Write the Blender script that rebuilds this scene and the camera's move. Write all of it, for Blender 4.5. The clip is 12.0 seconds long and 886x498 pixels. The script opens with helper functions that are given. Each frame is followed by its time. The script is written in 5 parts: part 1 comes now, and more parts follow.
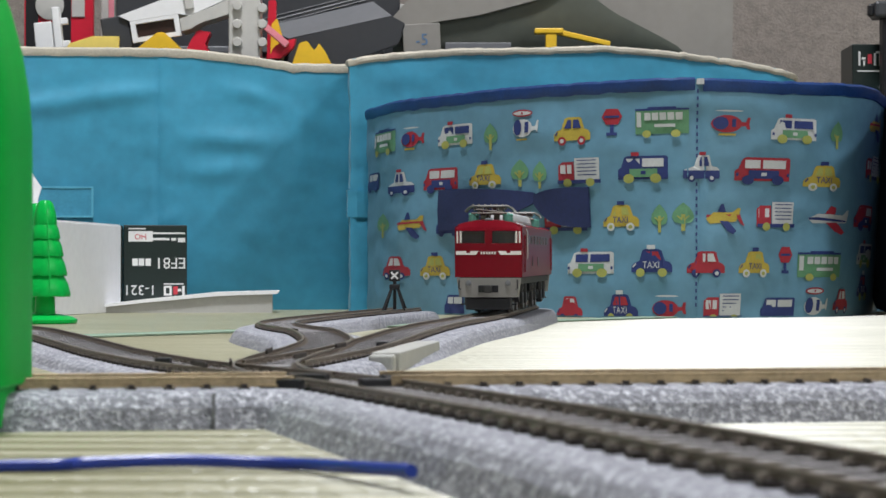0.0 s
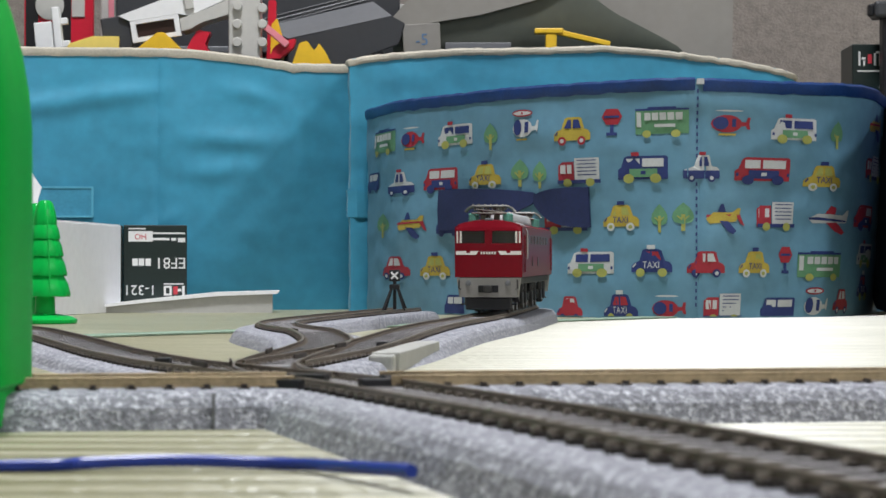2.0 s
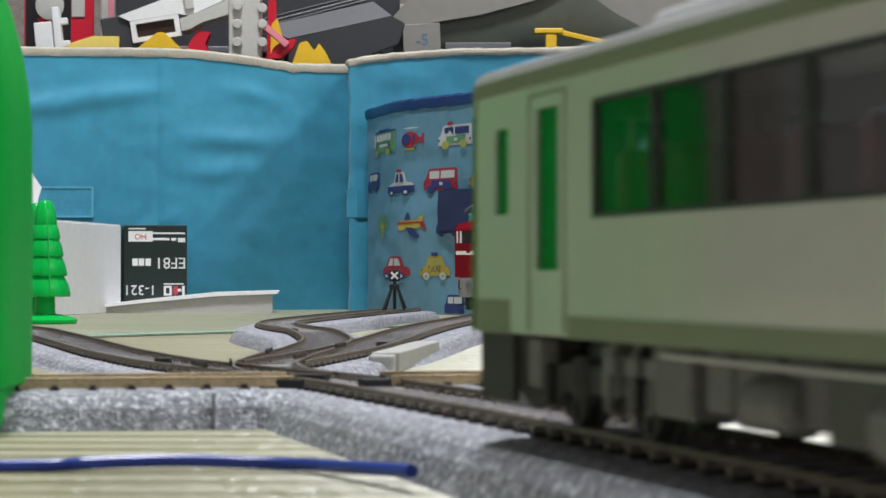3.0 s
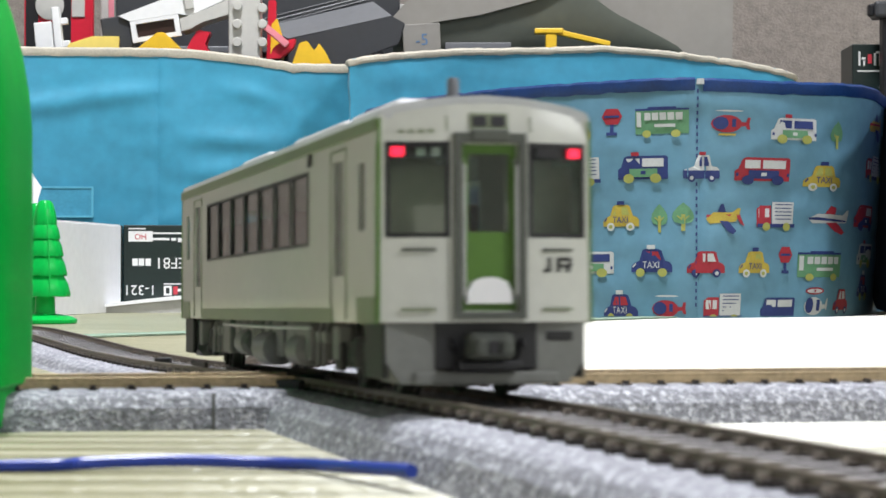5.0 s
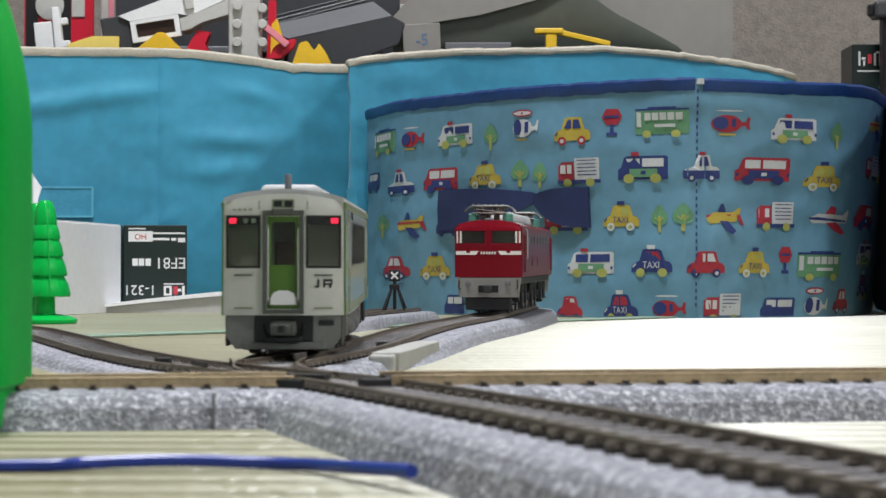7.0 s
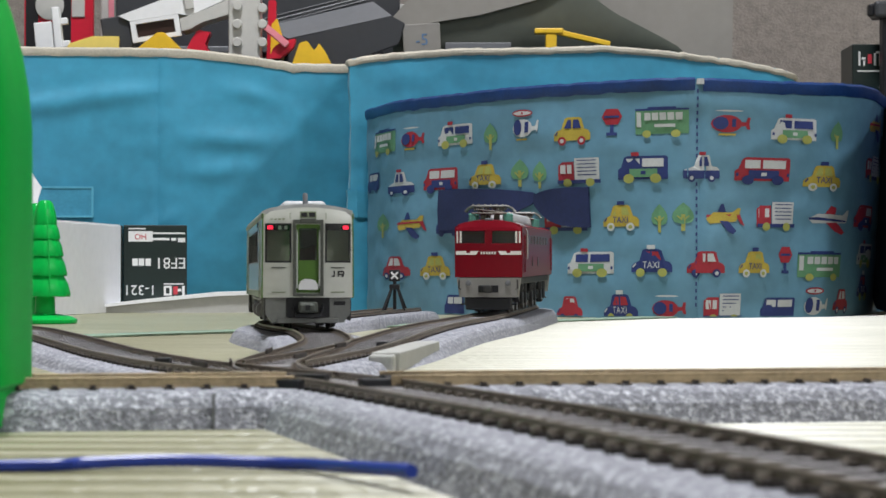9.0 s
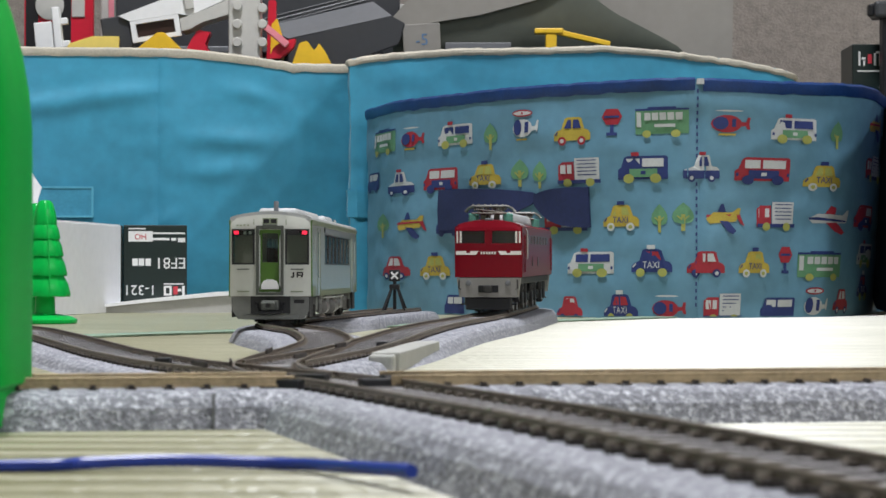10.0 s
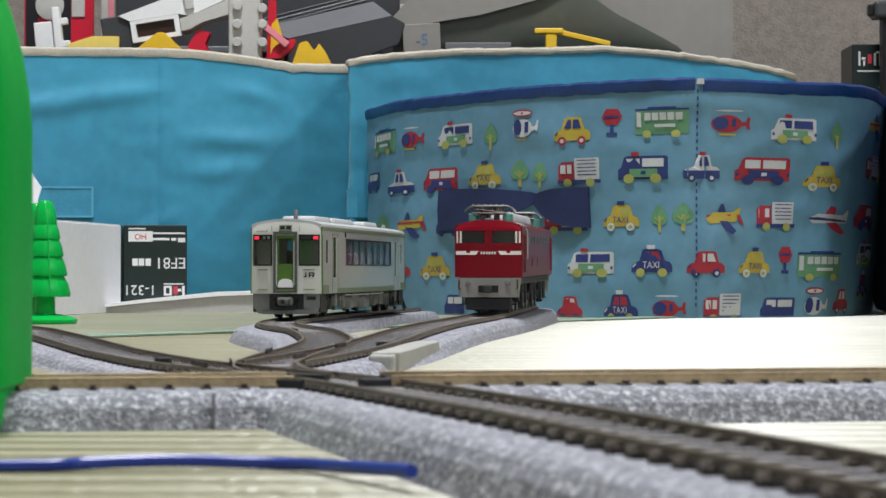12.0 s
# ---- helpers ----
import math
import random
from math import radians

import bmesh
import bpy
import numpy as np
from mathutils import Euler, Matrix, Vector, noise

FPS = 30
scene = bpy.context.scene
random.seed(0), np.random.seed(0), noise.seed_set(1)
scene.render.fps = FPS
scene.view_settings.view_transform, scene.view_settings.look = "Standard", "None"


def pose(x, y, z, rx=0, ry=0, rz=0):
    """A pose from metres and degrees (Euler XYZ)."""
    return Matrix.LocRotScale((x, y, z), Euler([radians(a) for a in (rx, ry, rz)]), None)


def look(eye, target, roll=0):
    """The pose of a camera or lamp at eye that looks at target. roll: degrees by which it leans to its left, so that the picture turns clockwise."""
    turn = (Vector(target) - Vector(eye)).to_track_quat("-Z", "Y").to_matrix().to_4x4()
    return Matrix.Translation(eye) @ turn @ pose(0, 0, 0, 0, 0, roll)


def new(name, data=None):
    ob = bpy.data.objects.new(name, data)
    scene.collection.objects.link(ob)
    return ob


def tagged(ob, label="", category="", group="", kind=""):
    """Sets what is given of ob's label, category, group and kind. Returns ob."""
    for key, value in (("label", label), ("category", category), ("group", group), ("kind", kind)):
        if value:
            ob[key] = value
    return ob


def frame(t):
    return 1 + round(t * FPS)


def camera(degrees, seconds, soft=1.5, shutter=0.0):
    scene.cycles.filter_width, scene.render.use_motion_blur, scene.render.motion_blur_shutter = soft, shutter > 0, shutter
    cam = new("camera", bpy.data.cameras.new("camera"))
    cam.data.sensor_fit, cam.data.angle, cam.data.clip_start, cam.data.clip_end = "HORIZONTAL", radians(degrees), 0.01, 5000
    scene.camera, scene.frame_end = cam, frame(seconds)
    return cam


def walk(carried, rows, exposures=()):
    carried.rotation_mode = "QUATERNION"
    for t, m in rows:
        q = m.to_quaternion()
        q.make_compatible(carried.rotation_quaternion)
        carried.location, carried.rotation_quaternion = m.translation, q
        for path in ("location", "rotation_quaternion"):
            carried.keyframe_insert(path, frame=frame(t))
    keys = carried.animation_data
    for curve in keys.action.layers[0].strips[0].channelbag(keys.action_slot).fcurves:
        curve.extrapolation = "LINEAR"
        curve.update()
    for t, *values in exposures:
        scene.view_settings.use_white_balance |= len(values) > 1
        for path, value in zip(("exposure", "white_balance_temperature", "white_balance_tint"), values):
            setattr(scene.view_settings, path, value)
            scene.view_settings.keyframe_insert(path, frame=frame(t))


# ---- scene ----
MM = 0.001
cam = camera(23.38, 12.0, shutter=0.5)
cam.data.dof.use_dof = True
cam.data.dof.focus_distance = 1.15
cam.data.dof.aperture_fstop = 78
CAM = look((0, 0, 30.5 * MM), (0, 1.0, 30.5 * MM + math.tan(radians(0.693))))
walk(cam, [(0, CAM), (12, CAM)], [(0, 0.0), (3.2, 0.0), (4.4, 0.3), (4.8, 0.48), (5.1, 0.48), (5.6, 0.30), (6.4, 0.1), (7.2, 0.03), (8.8, 0.0), (12, 0.0)])

# ---- light: one round hanging lamp in a closed room ----
world = bpy.data.worlds.new("room_air")
world.use_nodes = True
world.node_tree.nodes["Background"].inputs[0].default_value = (0.9, 0.95, 1.0, 1)
world.node_tree.nodes["Background"].inputs[1].default_value = 0.05
scene.world = world

# one over the layout, one lower and further off towards the door side, which throws the slanting shadow on the blue box
LAMPS = [((-0.08, 0.86, 2.22), 0.40, 67), ((2.05, -0.70, 1.80), 0.30, 45)]
for place, size, watts in LAMPS:
    lamp_data = bpy.data.lights.new("hanging_lamp_light", "AREA")
    lamp_data.shape, lamp_data.size, lamp_data.energy, lamp_data.color = "DISK", size, watts, (0.92, 0.935, 0.985)
    lamp = new("hanging_lamp_light", lamp_data)
    lamp.matrix_world = pose(*place)


# ---- materials ----
def mat(name, color, rough=0.6, metal=0.0, emit=0.0, vary=0.0, scale=60.0, bump=0.0, bump_scale=None, trans=0.0, coat=0.0, fuzz=0.0, gloss=0.5):
    """A surface with large and small variation of colour, and fine relief. Scales are waves per metre."""
    m = bpy.data.materials.new(name)
    m.use_nodes = True
    nt = m.node_tree
    b = nt.nodes["Principled BSDF"]
    b.inputs["Base Color"].default_value = (*color, 1)
    b.inputs["Roughness"].default_value = rough
    b.inputs["Metallic"].default_value = metal
    b.inputs["Transmission Weight"].default_value = trans
    b.inputs["Coat Weight"].default_value = coat
    b.inputs["Coat Roughness"].default_value = 0.08
    b.inputs["Specular IOR Level"].default_value = gloss
    b.inputs["Sheen Weight"].default_value = fuzz
    if emit:
        b.inputs["Emission Color"].default_value = (*color, 1)
        b.inputs["Emission Strength"].default_value = emit
    tc = nt.nodes.new("ShaderNodeTexCoord")
    if vary:
        big, small = nt.nodes.new("ShaderNodeTexNoise"), nt.nodes.new("ShaderNodeTexNoise")
        big.inputs["Scale"].default_value, small.inputs["Scale"].default_value = scale, scale * 9
        big.inputs["Detail"].default_value = small.inputs["Detail"].default_value = 4
        add = nt.nodes.new("ShaderNodeMath")
        add.operation = "ADD"
        ramp = nt.nodes.new("ShaderNodeMapRange")
        ramp.inputs["From Min"].default_value, ramp.inputs["From Max"].default_value = 0.7, 1.3
        ramp.inputs["To Min"].default_value, ramp.inputs["To Max"].default_value = 1 - vary, 1 + vary
        mix = nt.nodes.new("ShaderNodeVectorMath")
        mix.operation = "SCALE"
        mix.inputs[0].default_value = color
        for n in (big, small):
            nt.links.new(tc.outputs["Object"], n.inputs["Vector"])
        nt.links.new(big.outputs["Fac"], add.inputs[0])
        nt.links.new(small.outputs["Fac"], add.inputs[1])
        nt.links.new(add.outputs[0], ramp.inputs["Value"])
        nt.links.new(ramp.outputs[0], mix.inputs["Scale"])
        nt.links.new(mix.outputs[0], b.inputs["Base Color"])
    if bump:
        n = nt.nodes.new("ShaderNodeTexNoise")
        n.inputs["Scale"].default_value, n.inputs["Detail"].default_value = bump_scale or scale * 12, 5
        bp = nt.nodes.new("ShaderNodeBump")
        bp.inputs["Strength"].default_value, bp.inputs["Distance"].default_value = 0.6, bump * MM
        nt.links.new(tc.outputs["Object"], n.inputs["Vector"])
        nt.links.new(n.outputs["Fac"], bp.inputs["Height"])
        nt.links.new(bp.outputs[0], b.inputs["Normal"])
    return m


def tatami_mat():
    """Woven rush: ridges across the mat, uneven strands, a dull sheen."""
    m = mat("woven_rush", (0.62, 0.60, 0.38), 0.42)
    nt = m.node_tree
    b = nt.nodes["Principled BSDF"]
    b.inputs["Specular IOR Level"].default_value = 0.6
    tc = nt.nodes["Texture Coordinate"]
    mp = nt.nodes.new("ShaderNodeMapping")
    mp.inputs["Scale"].default_value = (14, 1000 / 6.5, 1)
    st = nt.nodes.new("ShaderNodeTexNoise")
    st.inputs["Scale"].default_value, st.inputs["Detail"].default_value = 1.0, 3
    mp2 = nt.nodes.new("ShaderNodeMapping")
    mp2.inputs["Scale"].default_value = (260, 420, 1)
    st2 = nt.nodes.new("ShaderNodeTexNoise")
    st2.inputs["Scale"].default_value, st2.inputs["Detail"].default_value = 1.0, 2
    wv = nt.nodes.new("ShaderNodeTexWave")
    wv.bands_direction = "Y"
    wv.inputs["Scale"].default_value, wv.inputs["Distortion"].default_value = 1000 / 7.6 / 6.283, 0.35
    wv.inputs["Detail Scale"].default_value = 30
    big = nt.nodes.new("ShaderNodeTexNoise")
    big.inputs["Scale"].default_value = 7
    for n in (mp, mp2, wv, big):
        nt.links.new(tc.outputs["Object"], n.inputs["Vector"])
    nt.links.new(mp.outputs[0], st.inputs["Vector"])
    nt.links.new(mp2.outputs[0], st2.inputs["Vector"])
    # woven ridges pale, grooves dark, shading put into colour; patches of strands imitate glints
    w1 = nt.nodes.new("ShaderNodeMath")
    w1.operation = "MULTIPLY_ADD"
    w1.inputs[1].default_value = 0.6
    nt.links.new(wv.outputs["Fac"], w1.inputs[0])
    nt.links.new(st.outputs["Fac"], w1.inputs[2])
    w2 = nt.nodes.new("ShaderNodeMath")
    w2.operation = "MULTIPLY_ADD"
    w2.inputs[1].default_value = 0.6
    nt.links.new(st2.outputs["Fac"], w2.inputs[0])
    nt.links.new(w1.outputs[0], w2.inputs[2])
    w3 = nt.nodes.new("ShaderNodeMath")
    w3.operation = "MULTIPLY_ADD"
    w3.inputs[1].default_value = 0.5
    nt.links.new(big.outputs["Fac"], w3.inputs[0])
    nt.links.new(w2.outputs[0], w3.inputs[2])
    cr = nt.nodes.new("ShaderNodeValToRGB")
    cr.color_ramp.elements[0].position, cr.color_ramp.elements[0].color = 0.35, (0.17, 0.165, 0.078, 1)
    cr.color_ramp.elements[1].position, cr.color_ramp.elements[1].color = 0.72, (0.50, 0.48, 0.36, 1)
    mid = cr.color_ramp.elements.new(0.52)
    mid.color = (0.31, 0.30, 0.18, 1)
    half = nt.nodes.new("ShaderNodeMath")
    half.operation = "MULTIPLY"
    half.inputs[1].default_value = 0.385
    nt.links.new(w3.outputs[0], half.inputs[0])
    nt.links.new(half.outputs[0], cr.inputs[0])
    nt.links.new(cr.outputs[0], b.inputs["Base Color"])
    # the rush lies in rounded rows, so its sheen spreads across them and stays narrow along them
    b.inputs["Roughness"].default_value = 0.56
    b.inputs["IOR"].default_value = 1.95
    b.inputs["Specular IOR Level"].default_value = 0.9
    b.inputs["Anisotropic"].default_value = 1.0
    # beyond the border cloth lies another mat, its weave turned by a quarter
    rows = nt.nodes.new("ShaderNodeCombineXYZ")
    xyz = nt.nodes.new("ShaderNodeSeparateXYZ")
    side = nt.nodes.new("ShaderNodeMath")
    side.operation = "MULTIPLY_ADD"
    side.inputs[1].default_value = -1.42
    far = nt.nodes.new("ShaderNodeMath")
    far.operation = "GREATER_THAN"
    far.inputs[1].default_value = 1.30
    tx = nt.nodes.new("ShaderNodeMath")
    tx.operation = "MULTIPLY_ADD"
    tx.inputs[1].default_value, tx.inputs[2].default_value = 0.79, 0.21
    ty = nt.nodes.new("ShaderNodeMath")
    ty.operation = "SUBTRACT"
    ty.inputs[0].default_value = 1.0
    nt.links.new(tc.outputs["Object"], xyz.inputs[0])
    nt.links.new(xyz.outputs[0], side.inputs[0])
    nt.links.new(xyz.outputs[1], side.inputs[2])
    nt.links.new(side.outputs[0], far.inputs[0])
    nt.links.new(far.outputs[0], tx.inputs[0])
    nt.links.new(far.outputs[0], ty.inputs[1])
    nt.links.new(tx.outputs[0], rows.inputs[0])
    nt.links.new(ty.outputs[0], rows.inputs[1])
    nt.links.new(rows.outputs[0], b.inputs["Tangent"])
    bp = nt.nodes.new("ShaderNodeBump")
    bp.inputs["Strength"].default_value, bp.inputs["Distance"].default_value = 0.9, 1.2 * MM
    nt.links.new(w2.outputs[0], bp.inputs["Height"])
    nt.links.new(bp.outputs[0], b.inputs["Normal"])
    return m


def ballast_mat():
    """Grey moulded ballast with pale and dark specks."""
    m = mat("moulded_ballast", (0.4, 0.4, 0.42), 0.75)
    nt = m.node_tree
    b = nt.nodes["Principled BSDF"]
    tc = nt.nodes["Texture Coordinate"]
    # single grains, each of its own grey, clumped by a coarser mottling
    vo = nt.nodes.new("ShaderNodeTexVoronoi")
    vo.inputs["Scale"].default_value = 1350
    no = nt.nodes.new("ShaderNodeTexNoise")
    no.inputs["Scale"].default_value, no.inputs["Detail"].default_value = 620, 4
    fine = nt.nodes.new("ShaderNodeTexNoise")
    fine.inputs["Scale"].default_value, fine.inputs["Detail"].default_value = 2400, 3
    sep = nt.nodes.new("ShaderNodeSeparateXYZ")
    grey = nt.nodes.new("ShaderNodeMath")
    grey.operation = "MULTIPLY_ADD"
    grey.inputs[1].default_value = 0.28
    add = nt.nodes.new("ShaderNodeMath")
    add.operation = "MULTIPLY_ADD"
    add.inputs[1].default_value = 0.32
    cr = nt.nodes.new("ShaderNodeValToRGB")
    e = cr.color_ramp.elements
    e[0].position, e[0].color = 0.40, (0.13, 0.135, 0.152, 1)
    e[1].position, e[1].color = 1.0, (0.68, 0.69, 0.74, 1)
    mid = e.new(0.70)
    mid.color = (0.25, 0.255, 0.285, 1)
    for n in (vo, no, fine):
        nt.links.new(tc.outputs["Object"], n.inputs["Vector"])
    nt.links.new(vo.outputs["Color"], sep.inputs[0])
    nt.links.new(sep.outputs[0], grey.inputs[0])
    nt.links.new(no.outputs["Fac"], grey.inputs[2])
    nt.links.new(fine.outputs["Fac"], add.inputs[0])
    nt.links.new(grey.outputs[0], add.inputs[2])
    off = nt.nodes.new("ShaderNodeMath")
    off.operation = "SUBTRACT"
    off.inputs[1].default_value = 0.11
    nt.links.new(add.outputs[0], off.inputs[0])
    nt.links.new(off.outputs[0], cr.inputs[0])
    nt.links.new(cr.outputs[0], b.inputs["Base Color"])
    bp = nt.nodes.new("ShaderNodeBump")
    bp.inputs["Strength"].default_value, bp.inputs["Distance"].default_value = 0.7, 0.3 * MM
    nt.links.new(vo.outputs["Distance"], bp.inputs["Height"])
    nt.links.new(bp.outputs[0], b.inputs["Normal"])
    return m


TATAMI = tatami_mat()
BALLAST = ballast_mat()
RAIL_TAN = mat("tan_rail", (0.50, 0.39, 0.24), 0.36, 0.5, vary=0.25, scale=90)
RAIL = mat("tarnished_rail", (0.17, 0.14, 0.105), 0.36, 0.3, vary=0.25, scale=90)
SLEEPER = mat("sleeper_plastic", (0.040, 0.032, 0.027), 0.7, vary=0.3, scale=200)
# pale top colour carries the glare seen along the near sleepers
SLEEPER_TOP = mat("glare_pale_sleeper", (0.46, 0.44, 0.445), 0.42, vary=0.25, scale=200)
CHAIR = mat("rail_chair_tan", (0.24, 0.20, 0.16), 0.5, vary=0.2, scale=300)
GREY_BASE = mat("grey_moulding", (0.42, 0.42, 0.39), 0.55, vary=0.08, scale=80)
BLUE = mat("blue_fabric", (0.031, 0.262, 0.405), 0.62, vary=0.12, scale=9, bump=0.25, bump_scale=1500, fuzz=0.2)
POCKET = mat("pocket_cloth", (0.045, 0.27, 0.41), 0.6, vary=0.12, scale=40)
POCKET_EDGE = mat("pocket_stitching", (0.10, 0.40, 0.54), 0.6, vary=0.1, scale=60)
PRINT_BASE = mat("light_blue_fabric", (0.105, 0.245, 0.345), 0.55, vary=0.10, scale=14, bump=0.2, bump_scale=1600, coat=0.1)
TRIM_CREAM = mat("cream_binding", (0.50, 0.46, 0.38), 0.9, vary=0.15, scale=60, bump=0.6, bump_scale=900)
TRIM_NAVY = mat("royal_blue_binding", (0.004, 0.034, 0.145), 0.42, vary=0.2, scale=60, bump=0.5, bump_scale=900)
NAVY_CLOTH = mat("navy_strap", (0.012, 0.022, 0.085), 0.85, vary=0.15, scale=40, bump=0.3, bump_scale=1500)
I_RED = mat("print_red", (0.31, 0.016, 0.03), 0.6, vary=0.12, scale=90)
I_NAVY = mat("print_navy", (0.015, 0.03, 0.14), 0.6, vary=0.12, scale=90)
I_YELLOW = mat("print_yellow", (0.40, 0.305, 0.04), 0.6, vary=0.12, scale=90)
I_WHITE = mat("print_white", (0.47, 0.49, 0.49), 0.6, vary=0.08, scale=90)
I_GREEN = mat("print_green", (0.10, 0.25, 0.13), 0.6, vary=0.12, scale=90)
I_LIME = mat("print_lime", (0.31, 0.325, 0.08), 0.6, vary=0.12, scale=90)
GREEN = mat("green_plastic", (0.002, 0.40, 0.06), 0.3, vary=0.06, scale=30, gloss=0.2)
PILLAR_GREEN = mat("bright_green_plastic", (0.0005, 0.40, 0.05), 0.4, vary=0.05, scale=30, gloss=0.08)
WALL = mat("woven_wallpaper", (0.245, 0.213, 0.188), 0.9, vary=0.22, scale=110, bump=2.5, bump_scale=330)
PALE_WALL = mat("pale_paint", (0.30, 0.30, 0.30), 0.9, vary=0.05, scale=6)
CEILING = mat("ceiling_boards", (0.34, 0.32, 0.29), 0.9, vary=0.05, scale=6, bump=0.5, bump_scale=300)
WHITE_CARD = mat("white_card", (0.80, 0.80, 0.81), 0.6, vary=0.04, scale=15)
GREY_CARD = mat("grey_card", (0.40, 0.395, 0.375), 0.7, vary=0.06, scale=25)
BLACK_CARD = mat("black_green_card", (0.012, 0.022, 0.02), 0.35, vary=0.15, scale=40)
INK_WHITE = mat("white_ink", (0.72, 0.72, 0.70), 0.5)
INK_RED = mat("red_ink", (0.55, 0.04, 0.06), 0.5)
BLACK = mat("black_plastic", (0.012, 0.012, 0.014), 0.4, vary=0.2, scale=80)
CABLE = mat("blue_cable", (0.012, 0.04, 0.30), 0.4, vary=0.12, scale=40)
RC_BODY = mat("railcar_grey_green", (0.56, 0.57, 0.515), 0.32, vary=0.04, scale=40, coat=0.8)
HERI = mat("mat_border_cloth", (0.24, 0.33, 0.25), 0.85, vary=0.2, scale=120, bump=0.2)
RC_ROOF = mat("railcar_roof_grey", (0.44, 0.45, 0.45), 0.5, vary=0.07, scale=60)
RC_REFLECT = mat("railcar_reflected_green", (0.03, 0.12, 0.03), 0.45, vary=0.06, scale=60)
RC_DOOR = mat("railcar_door_green", (0.075, 0.17, 0.02), 0.45, vary=0.06, scale=60)
RC_BAND = mat("railcar_moss_band", (0.20, 0.235, 0.145), 0.45, vary=0.06, scale=60)
RC_SKIRT = mat("railcar_skirt_grey", (0.18, 0.185, 0.17), 0.5, vary=0.1, scale=60)
RC_FRAME = mat("railcar_gangway_grey", (0.075, 0.082, 0.068), 0.6, vary=0.1, scale=60)
RC_UNDER = mat("railcar_underfloor", (0.025, 0.024, 0.022), 0.6, vary=0.2, scale=80)
RC_GEAR = mat("railcar_gear_grey", (0.15, 0.147, 0.14), 0.5, vary=0.15, scale=80)
RC_BRIGHT = mat("railcar_silver_piping", (0.55, 0.56, 0.54), 0.4, 0.2, vary=0.1, scale=80)
RC_SEAT = mat("railcar_interior", (0.42, 0.33, 0.30), 0.8, vary=0.1, scale=60)
RC_PLUSH = mat("railcar_seat_plush", (0.17, 0.05, 0.05), 0.9, vary=0.15, scale=60)
GLASS = mat("tinted_glass", (0.62, 0.78, 0.66), 0.04, trans=1.0)
GLASS_DULL = mat("grey_cab_glass", (0.50, 0.52, 0.50), 0.3, trans=1.0)
GLASS_CLEAR = mat("dull_glass", (0.80, 0.82, 0.81), 0.04, trans=1.0)
TAIL = mat("tail_lamp_red", (1.0, 0.02, 0.06), 0.4, emit=1.1)
LOCO_RED = mat("loco_red", (0.18, 0.003, 0.011), 0.28, vary=0.05, scale=40, gloss=0.25)
LOCO_GREY = mat("loco_grey_skirt", (0.235, 0.225, 0.205), 0.5, vary=0.05, scale=40)
LOCO_WHITE = mat("loco_cream_stripe", (0.74, 0.72, 0.66), 0.45)
PAN = mat("pantograph_brown_metal", (0.13, 0.115, 0.10), 0.32, 0.75, vary=0.3, scale=300)
T_TEAL = mat("toy_teal", (0.02, 0.26, 0.24), 0.4, vary=0.06, scale=20)
LOCO_TEAL = mat("insulator_teal", (0.09, 0.30, 0.24), 0.4)
STEEL = mat("pantograph_steel", (0.17, 0.165, 0.155), 0.35, 0.8, vary=0.2, scale=200)
T_GREY = mat("toy_dark_grey", (0.045, 0.047, 0.052), 0.4, vary=0.06, scale=20)
T_MID = mat("toy_mid_grey", (0.15, 0.155, 0.165), 0.4, vary=0.06, scale=20)
T_PALE = mat("toy_pale_grey", (0.50, 0.49, 0.46), 0.4, vary=0.05, scale=20)
T_WHITE = mat("toy_white", (0.80, 0.80, 0.80), 0.4, vary=0.03, scale=20)
T_YELLOW = mat("toy_yellow", (0.80, 0.50, 0.03), 0.35, vary=0.05, scale=20)
T_CREAM = mat("toy_pale_yellow", (0.85, 0.66, 0.16), 0.4, vary=0.05, scale=20)
T_RED = mat("toy_red", (0.62, 0.015, 0.04), 0.35, vary=0.05, scale=20)
T_PINK = mat("toy_pink", (0.75, 0.25, 0.30), 0.4, vary=0.05, scale=20)
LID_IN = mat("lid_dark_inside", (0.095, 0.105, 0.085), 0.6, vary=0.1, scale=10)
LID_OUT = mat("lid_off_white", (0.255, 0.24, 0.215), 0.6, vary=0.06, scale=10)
LAMP_GLOW = mat("lamp_diffuser", (0.95, 0.98, 1.0), 0.5, emit=6.0)


# ---- mesh helpers, in millimetres ----
def part(name, bm, material, parent=None, label="", smooth=False):
    """One mesh object out of a bmesh. material: one, or a list that face indices point to."""
    me = bpy.data.meshes.new(name)
    bmesh.ops.recalc_face_normals(bm, faces=bm.faces[:])
    bm.to_mesh(me)
    bm.free()
    for mt in material if isinstance(material, (list, tuple)) else [material]:
        me.materials.append(mt)
    if smooth:
        me.polygons.foreach_set("use_smooth", [True] * len(me.polygons))
        me.set_sharp_from_angle(angle=radians(35))
    ob = new(name, me)
    ob.parent = parent
    if label:
        ob["label"] = label
    return ob


def thing(name, label, category, m=None, group="", kind=""):
    ob = tagged(new(name), label, category, group, kind)
    if m is not None:
        ob.matrix_world = m
    return ob


